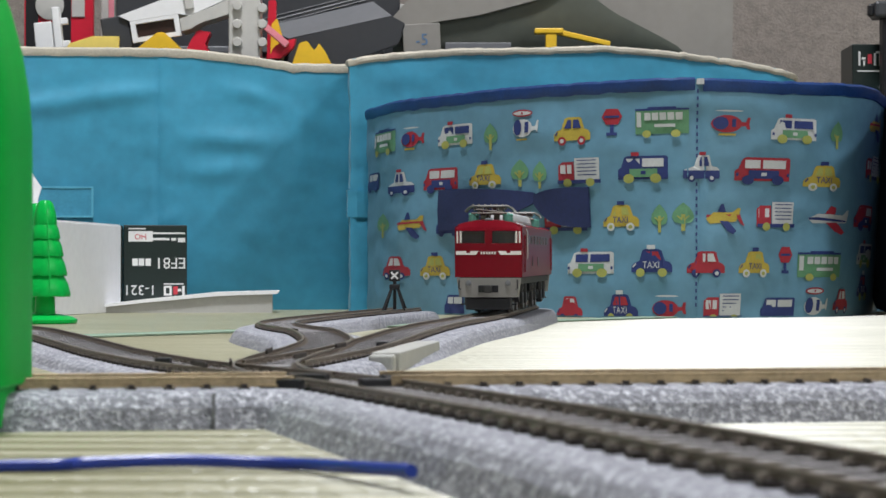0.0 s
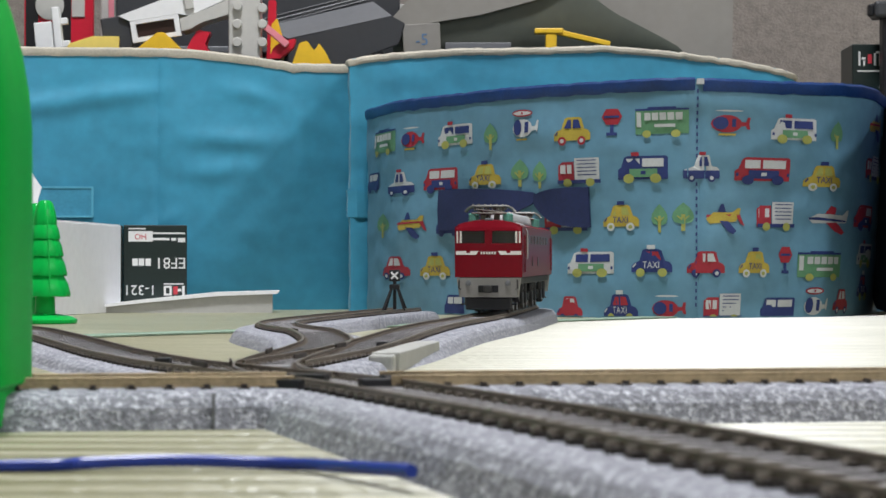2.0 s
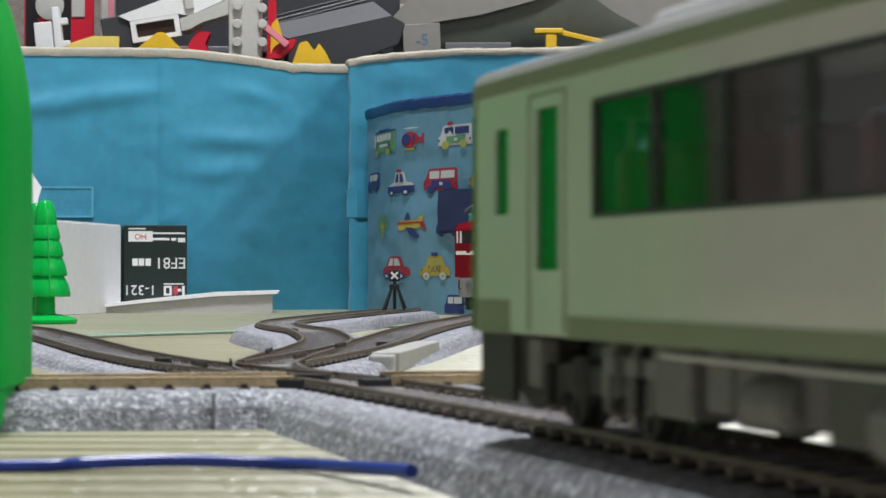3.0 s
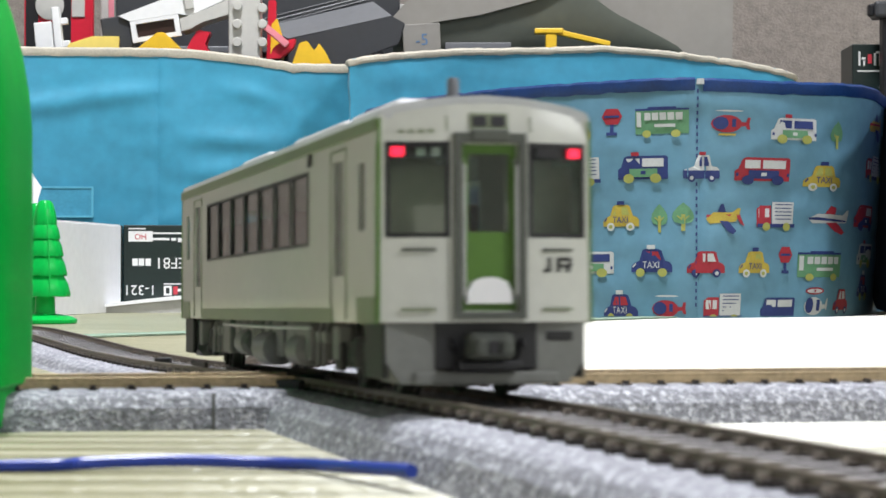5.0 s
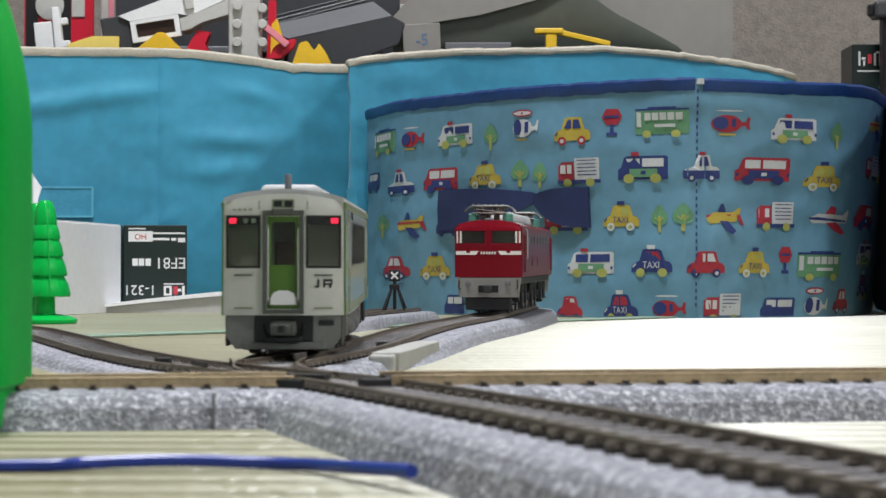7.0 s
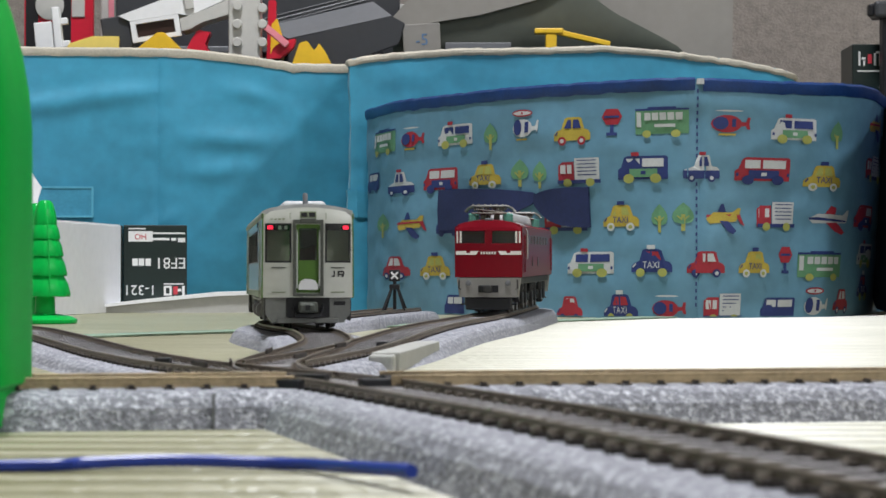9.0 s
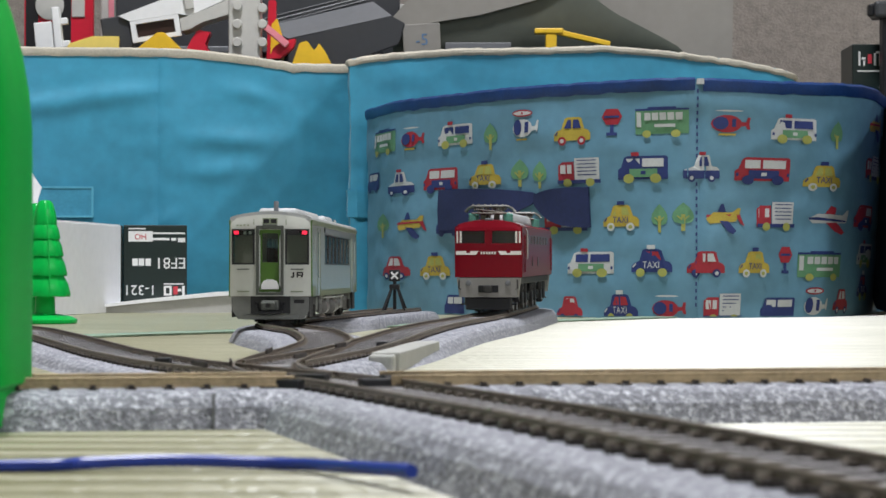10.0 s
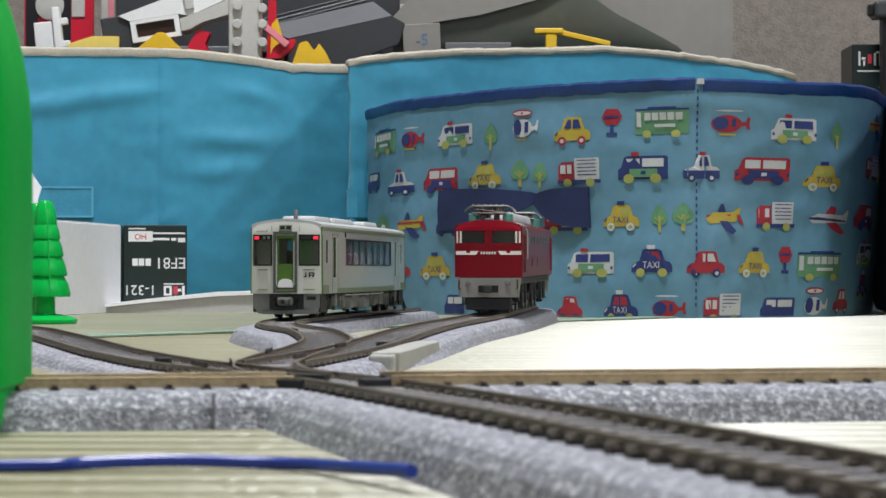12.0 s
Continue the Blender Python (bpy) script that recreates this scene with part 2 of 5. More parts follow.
def add_box(bm, x0, x1, y0, y1, z0, z1, r=0.0, m=None, taper=0.0, idx=0):
    """A box with rounded edges; taper draws its top in, on each side."""
    vs = [bm.verts.new(((x + (taper if x == x0 else -taper) * k) * MM, (y + (taper if y == y0 else -taper) * k) * MM, z * MM))
          for k, z in ((0, z0), (1, z1)) for y in (y0, y1) for x in (x0, x1)]
    fs = [bm.faces.new([vs[i] for i in f]) for f in ((0, 2, 3, 1), (4, 5, 7, 6), (0, 1, 5, 4), (2, 6, 7, 3), (0, 4, 6, 2), (1, 3, 7, 5))]
    for f in fs:
        f.material_index = idx
    if m is not None:
        bmesh.ops.transform(bm, matrix=m, verts=vs)
    if r:
        es = list({e for f in fs for e in f.edges})
        bmesh.ops.bevel(bm, geom=es, offset=r * MM, segments=2, affect="EDGES", profile=0.5)
    return bm


def rbox(x0, x1, y0, y1, z0, z1, r=0.3, m=None, taper=0.0):
    return add_box(bmesh.new(), x0, x1, y0, y1, z0, z1, r, m, taper)


def mmat(x, y, z, rx=0, ry=0, rz=0):
    return pose(x * MM, y * MM, z * MM, rx, ry, rz)


def add_lathe(bm, prof, n=24, m=None, squash=1.0, power=2.0):
    """Turned shape from (radius, height) pairs; power over 2 squares it off."""
    rings = []
    for r, z in prof:
        ring = []
        for i in range(n):
            a = 2 * math.pi * i / n
            c, s = math.cos(a), math.sin(a)
            k = (abs(c) ** power + abs(s) ** power) ** (-1 / power)
            v = Vector((r * k * c * MM, r * k * s * squash * MM, z * MM))
            ring.append(bm.verts.new(m @ v if m is not None else v))
        rings.append(ring)
    for a, b in zip(rings, rings[1:]):
        for i in range(n):
            bm.faces.new((a[i], a[(i + 1) % n], b[(i + 1) % n], b[i]))
    bm.faces.new(rings[0][::-1])
    bm.faces.new(rings[-1])
    return bm


def add_prism(bm, pts, a, b, axis="y", m=None, idx=0):
    """A flat outline drawn out along an axis from a to b."""
    def place(p, q, d):
        return {"y": (p, d, q), "x": (d, p, q), "z": (p, q, d)}[axis]
    lo = [bm.verts.new([c * MM for c in place(p, q, a)]) for p, q in pts]
    hi = [bm.verts.new([c * MM for c in place(p, q, b)]) for p, q in pts]
    fs = [bm.faces.new(lo), bm.faces.new(hi[::-1])]
    for i in range(len(pts)):
        j = (i + 1) % len(pts)
        fs.append(bm.faces.new((lo[i], hi[i], hi[j], lo[j])))
    for f in fs:
        f.material_index = idx
    if m is not None:
        bmesh.ops.transform(bm, matrix=m, verts=lo + hi)
    return bm


def add_tube(bm, pts, r, n=8):
    """A round rod through points."""
    P = [Vector(p) * MM for p in pts]
    rings = []
    for i, p in enumerate(P):
        t = (P[min(i + 1, len(P) - 1)] - P[max(i - 1, 0)]).normalized()
        u = t.orthogonal().normalized() if abs(t.z) > 0.95 else t.cross(Vector((0, 0, 1))).normalized()
        w = t.cross(u)
        rings.append([bm.verts.new(p + (u * math.cos(2 * math.pi * k / n) + w * math.sin(2 * math.pi * k / n)) * r * MM) for k in range(n)])
    for a, b in zip(rings, rings[1:]):
        for i in range(n):
            bm.faces.new((a[i], a[(i + 1) % n], b[(i + 1) % n], b[i]))
    bm.faces.new(rings[0][::-1])
    bm.faces.new(rings[-1])
    return bm


def pierced(us, vs, holes, thick, place):
    """A wall of given thickness over breaks us, vs, open where a cell lies in one of the holes (u0, u1, v0, v1)."""
    us = sorted({*us, *[h[0] for h in holes], *[h[1] for h in holes]})
    vs = sorted({*vs, *[h[2] for h in holes], *[h[3] for h in holes]})
    bm = bmesh.new()
    made = {}

    def vert(i, j, w):
        if (i, j, w) not in made:
            made[i, j, w] = bm.verts.new([c * MM for c in place(us[i], vs[j], w * thick)])
        return made[i, j, w]

    def solid(i, j):
        if not (0 <= i < len(us) - 1 and 0 <= j < len(vs) - 1):
            return False
        u, v = (us[i] + us[i + 1]) / 2, (vs[j] + vs[j + 1]) / 2
        return not any(h[0] < u < h[1] and h[2] < v < h[3] for h in holes)
    for i in range(len(us) - 1):
        for j in range(len(vs) - 1):
            if not solid(i, j):
                continue
            for w in (0, 1):
                bm.faces.new([vert(i, j, w), vert(i + 1, j, w), vert(i + 1, j + 1, w), vert(i, j + 1, w)])
            for di, dj, a, b in ((-1, 0, (0, 0), (0, 1)), (1, 0, (1, 0), (1, 1)), (0, -1, (0, 0), (1, 0)), (0, 1, (0, 1), (1, 1))):
                if not solid(i + di, j + dj):
                    p, q = (i + a[0], j + a[1]), (i + b[0], j + b[1])
                    bm.faces.new([vert(*p, 0), vert(*q, 0), vert(*q, 1), vert(*p, 1)])
    return bm


LETTERS = {}


def letters(body, size):
    """Outlines of written words as points and faces, centred, in millimetres."""
    if body not in LETTERS:
        cu = bpy.data.curves.new("writing", "FONT")
        cu.body, cu.align_x, cu.align_y, cu.resolution_u = body, "CENTER", "CENTER", 3
        ob = new("writing", cu)
        me = bpy.data.meshes.new_from_object(ob.evaluated_get(bpy.context.evaluated_depsgraph_get()))
        LETTERS[body] = ([tuple(v.co) for v in me.vertices], [tuple(p.vertices) for p in me.polygons])
        bpy.data.objects.remove(ob)
        bpy.data.curves.remove(cu)
        bpy.data.meshes.remove(me)
    vs, fs = LETTERS[body]
    return [(x * size, y * size) for x, y, _ in vs], fs


def spline(pts, step=5.0):
    """Smooth centre line through points in millimetres."""
    P = np.array(pts, float)
    P = np.vstack([2 * P[0] - P[1], P, 2 * P[-1] - P[-2]])
    out = []
    for i in range(1, len(P) - 2):
        a, b, c, d = P[i - 1:i + 3]
        n = max(2, int(np.linalg.norm(c - b) / step))
        for t in np.arange(n) / n:
            out.append(0.5 * (2 * b + (c - a) * t + (2 * a - 5 * b + 4 * c - d) * t * t + (3 * b - a - 3 * c + d) * t ** 3))
    out.append(P[-2])
    return np.array(out)


# ---- the room ----
def room():
    tagged(part("floor", rbox(-1900, 2300, -1520, 2420, -30, 0, 0), TATAMI), "pale yellow-green woven rush mat floor with a dull sheen", "floor", kind="structure")
    for n, b in (("wall_north", (-1950, 2350, 2330, 2400, 0, 2400)), ("wall_south", (-1950, 2350, -1560, -1500, 0, 2400)),
                 ("wall_west", (-1960, -1900, -1500, 2330, 0, 2400)), ("wall_east", (2300, 2360, -1500, 2330, 0, 2400))):
        tagged(part(n, rbox(*b, 0), WALL if n == "wall_north" else PALE_WALL), "off-white wall with coarse woven-texture wallpaper" if n == "wall_north" else "plain pale painted wall", "wall", kind="structure")
    tagged(part("ceiling", rbox(-1960, 2360, -1560, 2400, 2404, 2450, 0), CEILING), "plain wooden board ceiling", "ceiling", kind="structure")
    for place, size, _ in LAMPS:
        k = size / 0.40
        lampob = thing("hanging_lamp", "round white hanging lamp with a glowing diffuser on a cord", "lamp", pose(*place), group="hanging lamps")
        bm = bmesh.new()
        add_lathe(bm, [(208 * k, 6), (226 * k, 8), (230 * k, 40), (180 * k, 90), (30, 110), (12, 112)], 40)
        part("shade", bm, WHITE_CARD, lampob, smooth=True)
        bm = bmesh.new()
        add_lathe(bm, [(202 * k, 4), (206 * k, 7)], 40)
        part("diffuser", bm, LAMP_GLOW, lampob, "glowing white diffuser")
        bm = bmesh.new()
        add_tube(bm, [(0, 0, 108), (0, 0, 2400 - place[2] * 1000)], 4, 8)
        part("cord", bm, WHITE_CARD, lampob)


room()

# ---- model railway track ----
def rail_z(y):
    """Height of the rail heads over the mat, which sags and rises a little."""
    return 9.0 + np.interp(y, [240, 330, 440, 540, 620, 700, 800, 870, 1000, 1100, 1400], [1.5, 1.2, 0.0, -2.0, -2.8, -2.5, -1.0, -0.1, -0.5, -0.4, 0.3])


ROUTE = spline([(160, -170), (130, -60), (101, 40), (69.8, 140), (40.7, 237), (8.4, 352), (-22.5, 462), (-42.4, 540), (-49.4, 600), (-48.3, 660), (-43.5, 720), (-42.2, 780),
                (-51.8, 860), (-67.6, 935), (-76.8, 995), (-78.7, 1040), (-76.1, 1085), (-67.4, 1150), (-57.7, 1210), (-44.2, 1290), (-23.5, 1400)], 4)
BRANCH = spline([(8.4, 352), (-22.5, 462), (-44, 530), (-72, 600), (-105, 690), (-158, 845), (-225, 1030)], 4)
STRAIGHT = spline([(-49.4, 600), (-41, 650), (-25, 758), (-4, 959), (24, 1150), (52, 1385)], 4)
ACROSS = (math.cos(radians(10)), math.sin(radians(10)))
CROSS_W = spline([(-22 - 260 * ACROSS[0], 449 - 260 * ACROSS[1]), (-22 - 10 * ACROSS[0], 449 - 10 * ACROSS[1])], 4)
CROSS_E = spline([(-22 + 10 * ACROSS[0], 449 + 10 * ACROSS[1]), (-22 + 330 * ACROSS[0], 449 + 330 * ACROSS[1])], 4)


def across_z(y):
    return 9.9


def normals(line):
    d = np.gradient(line, axis=0)
    d /= np.linalg.norm(d, axis=1)[:, None]
    return d, np.stack([d[:, 1], -d[:, 0]], 1)


def sweep(line, prof, zf, jitter=0.0, lift=0.0):
    """A profile of (offset, height, keep) pairs along a line; keep 0 puts the point on the mat."""
    bm = bmesh.new()
    rnd = random.Random(7)
    _, nn = normals(line)
    rings = []
    for p, n in zip(line, nn):
        ring = []
        for o, h, keep in prof:
            j = rnd.uniform(-jitter, jitter) * (1 if abs(o) > 18 else 0.12) if keep else 0
            k = o + (j if abs(o) > 14 else 0)
            ring.append(bm.verts.new(((p[0] + n[0] * k) * MM, (p[1] + n[1] * k) * MM, (h + zf(p[1]) + lift + j * 0.5 if keep else 0.0) * MM)))
        rings.append(ring)
    for a, b in zip(rings, rings[1:]):
        for i in range(len(prof)):
            j = (i + 1) % len(prof)
            bm.faces.new((a[i], b[i], b[j], a[j]))
    bm.faces.new(rings[0])
    bm.faces.new(rings[-1][::-1])
    return bm


BED_SIDE = [(22.6, 0, 0), (21.0, -5.6, 1), (19.4, -3.7, 1), (18.2, -3.0, 1), (16.6, -2.75, 1), (14.2, -2.5, 1), (6, -2.5, 1)]
BED = [(-o, h, k) for o, h, k in BED_SIDE] + BED_SIDE[::-1]


BED_HIGH = [(o, -2.4 if abs(o) < 15 else h, k) for o, h, k in BED]


def rail_profile(s, foot=-2.2):
    half = [(0.5, foot), (0.5, foot + 0.2), (0.25, foot + 0.4), (0.25, -0.6), (0.48, -0.45), (0.48, -0.08), (0.35, 0)]
    return [(s + a, b, 1) for a, b in half] + [(s - a, b, 1) for a, b in half[::-1]]


def sleeper_mesh(top, chair, wide, reach, pale):
    """One sleeper, coloured pale on top to stand for glare, with the chairs that hold the rails."""
    bm = bmesh.new()
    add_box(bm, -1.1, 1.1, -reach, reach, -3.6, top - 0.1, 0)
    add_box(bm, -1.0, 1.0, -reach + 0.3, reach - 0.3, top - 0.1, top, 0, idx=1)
    for s in (-8.75, 8.75):
        for o in (-1.0, 1.0):
            add_box(bm, -wide, wide, s + o - 0.8, s + o + 0.8, top - 0.3, chair, 0, idx=2 if pale else 0)
    me = bpy.data.meshes.new("sleeper")
    bmesh.ops.recalc_face_normals(bm, faces=bm.faces[:])
    bm.to_mesh(me)
    bm.free()
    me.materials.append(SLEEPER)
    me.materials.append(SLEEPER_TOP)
    me.materials.append(CHAIR)
    return me


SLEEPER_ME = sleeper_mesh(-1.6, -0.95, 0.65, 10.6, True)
SLEEPER_LOW = sleeper_mesh(-2.2, -1.6, 0.6, 10.8, False)


def track(line, label, zf=rail_z, lift=0.0, skip=None, steel=None, low=False):
    """A length of roadbed track: moulded ballast bed, two rails and single sleepers."""
    ob = thing("track_section", label, "model track", group="model railway track")
    part("roadbed", sweep(line, BED if low else BED_HIGH, zf, 0.2, lift - 0.05), BALLAST, ob, "grey speckled moulded ballast bed")
    for s in (-8.75, 8.75):
        part("rail", sweep(line, rail_profile(s, -2.2 if low else -1.45), zf, 0, lift), steel or RAIL, ob, "tarnished brown metal rail", smooth=True)
    seg = np.concatenate([[0], np.cumsum(np.linalg.norm(np.diff(line, axis=0), axis=1))])
    d, _ = normals(line)
    for s in np.arange(4, seg[-1] - 2, 7.6):
        x, y = np.interp(s, seg, line[:, 0]), np.interp(s, seg, line[:, 1])
        if skip and skip(x, y):
            continue
        a = math.degrees(math.atan2(np.interp(s, seg, d[:, 1]), np.interp(s, seg, d[:, 0])))
        t = new("sleeper", SLEEPER_LOW if low else SLEEPER_ME)
        t.parent = ob
        t.matrix_basis = mmat(x, y, zf(y) + lift, 0, 0, a)
    return ob


def cut(line, y0, y1):
    return line[(line[:, 1] >= y0) & (line[:, 1] <= y1)]


track(cut(ROUTE, 20, 520), "grey ballasted straight track running diagonally to a crossing", lift=0.06)
track(cut(ROUTE, 516, 1400), "curved grey ballasted siding track winding to its end", lift=0.03)
track(cut(BRANCH, 500, 1030), "grey ballasted branch track curving away behind the tree", lift=-0.04)


def straight_z(y):
    return np.interp(y, [600, 700, 850, 1000, 1143, 1385], [6.35, 6.6, 8.5, 9.2, 9.75, 11.4])


track(cut(STRAIGHT, 604, 1385), "straight grey ballasted track that carries the red locomotive", straight_z, lift=-0.1)
CENTRE = np.array([-22.0, 449.0])


def near_crossing(x, y):
    return math.hypot(x + 22, y - 449) < 20


track(CROSS_W, "grey ballasted track crossing in front, with tan rails", across_z, 0.0, skip=near_crossing, steel=RAIL_TAN, low=True)
track(CROSS_E, "grey ballasted track leaving the crossing, with tan rails", across_z, 0.0, skip=near_crossing, steel=RAIL_TAN, low=True)


def crossing_parts():
    """Dark plastic frogs and check rails where tracks meet, and the plain cover beside the points."""
    ob = thing("track_crossing", "dark plastic rail crossing frogs between the tracks", "model track", group="model railway track")
    for dx, dy in ((-11, -10), (9, -6), (-7, 12), (13, 9)):
        part("frog", rbox(-4.5, 4.5, -1.6, 1.6, 7.0, 9.2, 0.4, mmat(CENTRE[0] + dx, CENTRE[1] + dy, 0, 0, 0, 20 * (1 if dx > 0 else -1))), BLACK, ob)
    for x, y, a in ((-62, 545, 108), (-55, 555, 96), (-40, 600, 84), (-52, 640, 90), (-33, 690, 83), (-62, 880, 108), (-73, 930, 104)):
        part("check_rail", rbox(-9, 9, -0.4, 0.4, 7.2, 8.6, 0.15, mmat(x, y, 0, 0, 0, a)), SLEEPER, ob)
    for x, y in ((-78, 598), (-21, 742), (6, 470)):
        part("joiner_clip", rbox(-2.2, 2.2, -2.2, 2.2, 4.4, 7.4, 0.5, mmat(x, y, 0)), BLACK, ob)
    for x in (-27.5,):
        part("bed_joint", rbox(-0.25, 0.25, -22.75, -21.4, 0.4, 7.2, 0, mmat(CENTRE[0] + x * ACROSS[0], CENTRE[1] + x * ACROSS[1], 0, 0, 0, 10)), T_MID, ob)
    cov = thing("points_cover", "plain grey rectangular points motor cover beside the track", "cover", mmat(-13.6, 672, 0, 0, 0, 84.0))
    part("cover_shell", rbox(0, 118, 0, 9, 0, 6.2, 0.5), GREY_BASE, cov)
    part("cover_end", rbox(-7, -0.2, 1, 9, 0, 5.6, 0.8), GREY_BASE, cov)


crossing_parts()

# ---- fabric storage boxes ----
class Sheet:
    """A hanging cloth side over a plan line: u runs along it, v is the height, w goes out towards the room."""

    def __init__(self, pts, wave, seed, fold=None):
        self.line = spline(pts, 4)
        self.u = np.concatenate([[0], np.cumsum(np.linalg.norm(np.diff(self.line, axis=0), axis=1))])
        self.d, self.n = normals(self.line)
        self.wave, self.seed, self.length, self.fold = wave, seed, self.u[-1], fold

    def __call__(self, u, v, w=0.0):
        p = [np.interp(u, self.u, self.line[:, i]) for i in (0, 1)]
        n = [np.interp(u, self.u, self.n[:, i]) for i in (0, 1)]
        q = Vector((u / 85 + self.seed, v / 60, self.seed))
        k = w + self.wave * (noise.noise(q) + 0.45 * noise.noise(q * 2.7 + Vector((u / 400, v / 55, 3))))
        if self.fold:
            k += self.fold(u, v)
        return (p[0] + n[0] * k, p[1] + n[1] * k, v)


def cloth(sheet, top, thick=2.5, u0=0.0, u1=None, v0=0.0, step=4.0):
    """The cloth itself, with thickness, up to a top line."""
    bm = bmesh.new()
    u1 = sheet.length if u1 is None else u1
    nu, nv = max(2, int((u1 - u0) / step)), max(2, int((top((u0 + u1) / 2) - v0) / step))
    g = {}
    for i in range(nu + 1):
        u = u0 + (u1 - u0) * i / nu
        for j in range(nv + 1):
            v = v0 + (top(u) - v0) * j / nv
            for w in (0, 1):
                g[i, j, w] = bm.verts.new([c * MM for c in sheet(u, v, -thick * w)])
    for w in (0, 1):
        for i in range(nu):
            for j in range(nv):
                bm.faces.new([g[i, j, w], g[i + 1, j, w], g[i + 1, j + 1, w], g[i, j + 1, w]])
    for i in range(nu):
        for j in (0, nv):
            bm.faces.new([g[i, j, 0], g[i + 1, j, 0], g[i + 1, j, 1], g[i, j, 1]])
    for j in range(nv):
        for i in (0, nu):
            bm.faces.new([g[i, j, 0], g[i, j + 1, 0], g[i, j + 1, 1], g[i, j, 1]])
    return bm


def binding(sheet, top, height, u0=0.0, u1=None, bulge=1.6, seed=1):
    """Folded tape sewn over the upper edge, a little uneven."""
    bm = bmesh.new()
    u1 = sheet.length if u1 is None else u1
    n = int((u1 - u0) / 5)
    rings = []
    for i in range(n + 1):
        u = u0 + (u1 - u0) * i / n
        t = top(u) + 0.9 * noise.noise(Vector((u / 9, seed, 0)))
        h = height + 0.7 * noise.noise(Vector((u / 14, 5, seed)))
        prof = ((0.9, t - h), (bulge, t - h * 0.6), (bulge * 0.9, t - 1), (-1, t + 0.8), (-4, t - 1), (-4.2, t - h))
        rings.append([bm.verts.new([c * MM for c in sheet(u, v, w)]) for w, v in prof])
    for a, b in zip(rings, rings[1:]):
        for i in range(len(a)):
            j = (i + 1) % len(a)
            bm.faces.new((a[i], b[i], b[j], a[j]))
    bm.faces.new(rings[0])
    bm.faces.new(rings[-1][::-1])
    return bm


def patch(sheet, u0, u1, v0, v1, w, thick, step=6.0):
    """A sewn-on piece that follows the cloth."""
    bm = bmesh.new()
    nu, nv = max(2, int((u1 - u0) / step)), max(2, int((v1 - v0) / step))
    g = {(i, j, k): bm.verts.new([c * MM for c in sheet(u0 + (u1 - u0) * i / nu, v0 + (v1 - v0) * j / nv, w - thick * k)])
         for i in range(nu + 1) for j in range(nv + 1) for k in (0, 1)}
    for i in range(nu):
        for j in range(nv):
            bm.faces.new([g[i, j, 0], g[i + 1, j, 0], g[i + 1, j + 1, 0], g[i, j + 1, 0]])
    for i in range(nu):
        for j in (0, nv):
            bm.faces.new([g[i, j, 0], g[i + 1, j, 0], g[i + 1, j, 1], g[i, j, 1]])
    for j in range(nv):
        for i in (0, nu):
            bm.faces.new([g[i, j, 0], g[i, j + 1, 0], g[i, j + 1, 1], g[i, j, 1]])
    return bm


# colours of the print: 0 red, 1 navy, 2 yellow, 3 white, 4 green, 5 lime
INKS = [I_RED, I_NAVY, I_YELLOW, I_WHITE, I_GREEN, I_LIME]


def rect(c, x0, y0, x1, y1):
    return (c, [(x0, y0), (x1, y0), (x1, y1), (x0, y1)])


def disc(c, x, y, rx, ry, n=14):
    return (c, [(x + rx * math.cos(2 * math.pi * i / n), y + ry * math.sin(2 * math.pi * i / n)) for i in range(n)])


def wheels(c, hub, y=-0.28, r=0.11, x=0.27):
    return [s for q in (-x, x) for s in (disc(c, q, y, r, r * 1.15), disc(hub, q, y, r * 0.5, r * 0.55))]


def box_van(body, band, wheel, lamp):
    s = [(body, [(-0.5, -0.3), (0.5, -0.3), (0.5, 0.28), (0.46, 0.32), (-0.3, 0.32), (-0.37, 0.28), (-0.44, 0.02), (-0.5, -0.04)]),
         rect(1 if body == 3 else 3, -0.33, 0.03, -0.05, 0.25), rect(1 if body == 3 else 3, 0.0, 0.03, 0.42, 0.25)]
    if band is not None:
        s += [rect(band, -0.26, -0.24, 0.30, -0.02), rect(3 if body != 1 else 1, -0.03, -0.17, 0.07, -0.08)]
    if lamp:
        s += [rect(0, -0.22, 0.32, -0.06, 0.42)]
    return s + [disc(1, -0.46, -0.14, 0.025, 0.05), disc(1, 0.46, -0.14, 0.025, 0.05)] + wheels(wheel, wheel)


def small_car(body, wheel, hub, word=None, sign=None, glass=None):
    s = [(body, [(-0.5, -0.27), (0.5, -0.27), (0.5, -0.08), (0.44, 0.02), (0.33, 0.06), (0.25, 0.36), (0.18, 0.4), (-0.15, 0.4), (-0.22, 0.36), (-0.3, 0.06), (-0.43, 0.0), (-0.5, -0.1)]),
         (3 if body != 2 else 5, [(-0.22, 0.08), (-0.03, 0.08), (-0.03, 0.33), (-0.13, 0.33)]), (3 if body != 2 else 5, [(0.02, 0.08), (0.24, 0.08), (0.17, 0.33), (0.02, 0.33)])]
    if body == 1:
        s[1], s[2] = (0, s[1][1]), (0, s[2][1])
    if glass is not None:
        s[1], s[2] = (glass, s[1][1]), (glass, s[2][1])
    if sign is not None:
        s += [rect(sign, -0.1, 0.4, 0.1, 0.52)]
    s += [(1 if body != 1 else 3, [(-0.47, -0.1), (-0.4, 0.0), (-0.38, -0.04), (-0.45, -0.14)])] + wheels(wheel, hub)
    return s + ([("word", word, 0.0, -0.07, 0.24, 1 if body != 1 else 3)] if word else [])


def icon(kind):
    """Flat shapes in a box one unit wide."""
    if kind == "ambulance":
        return box_van(3, 4, 5, True)
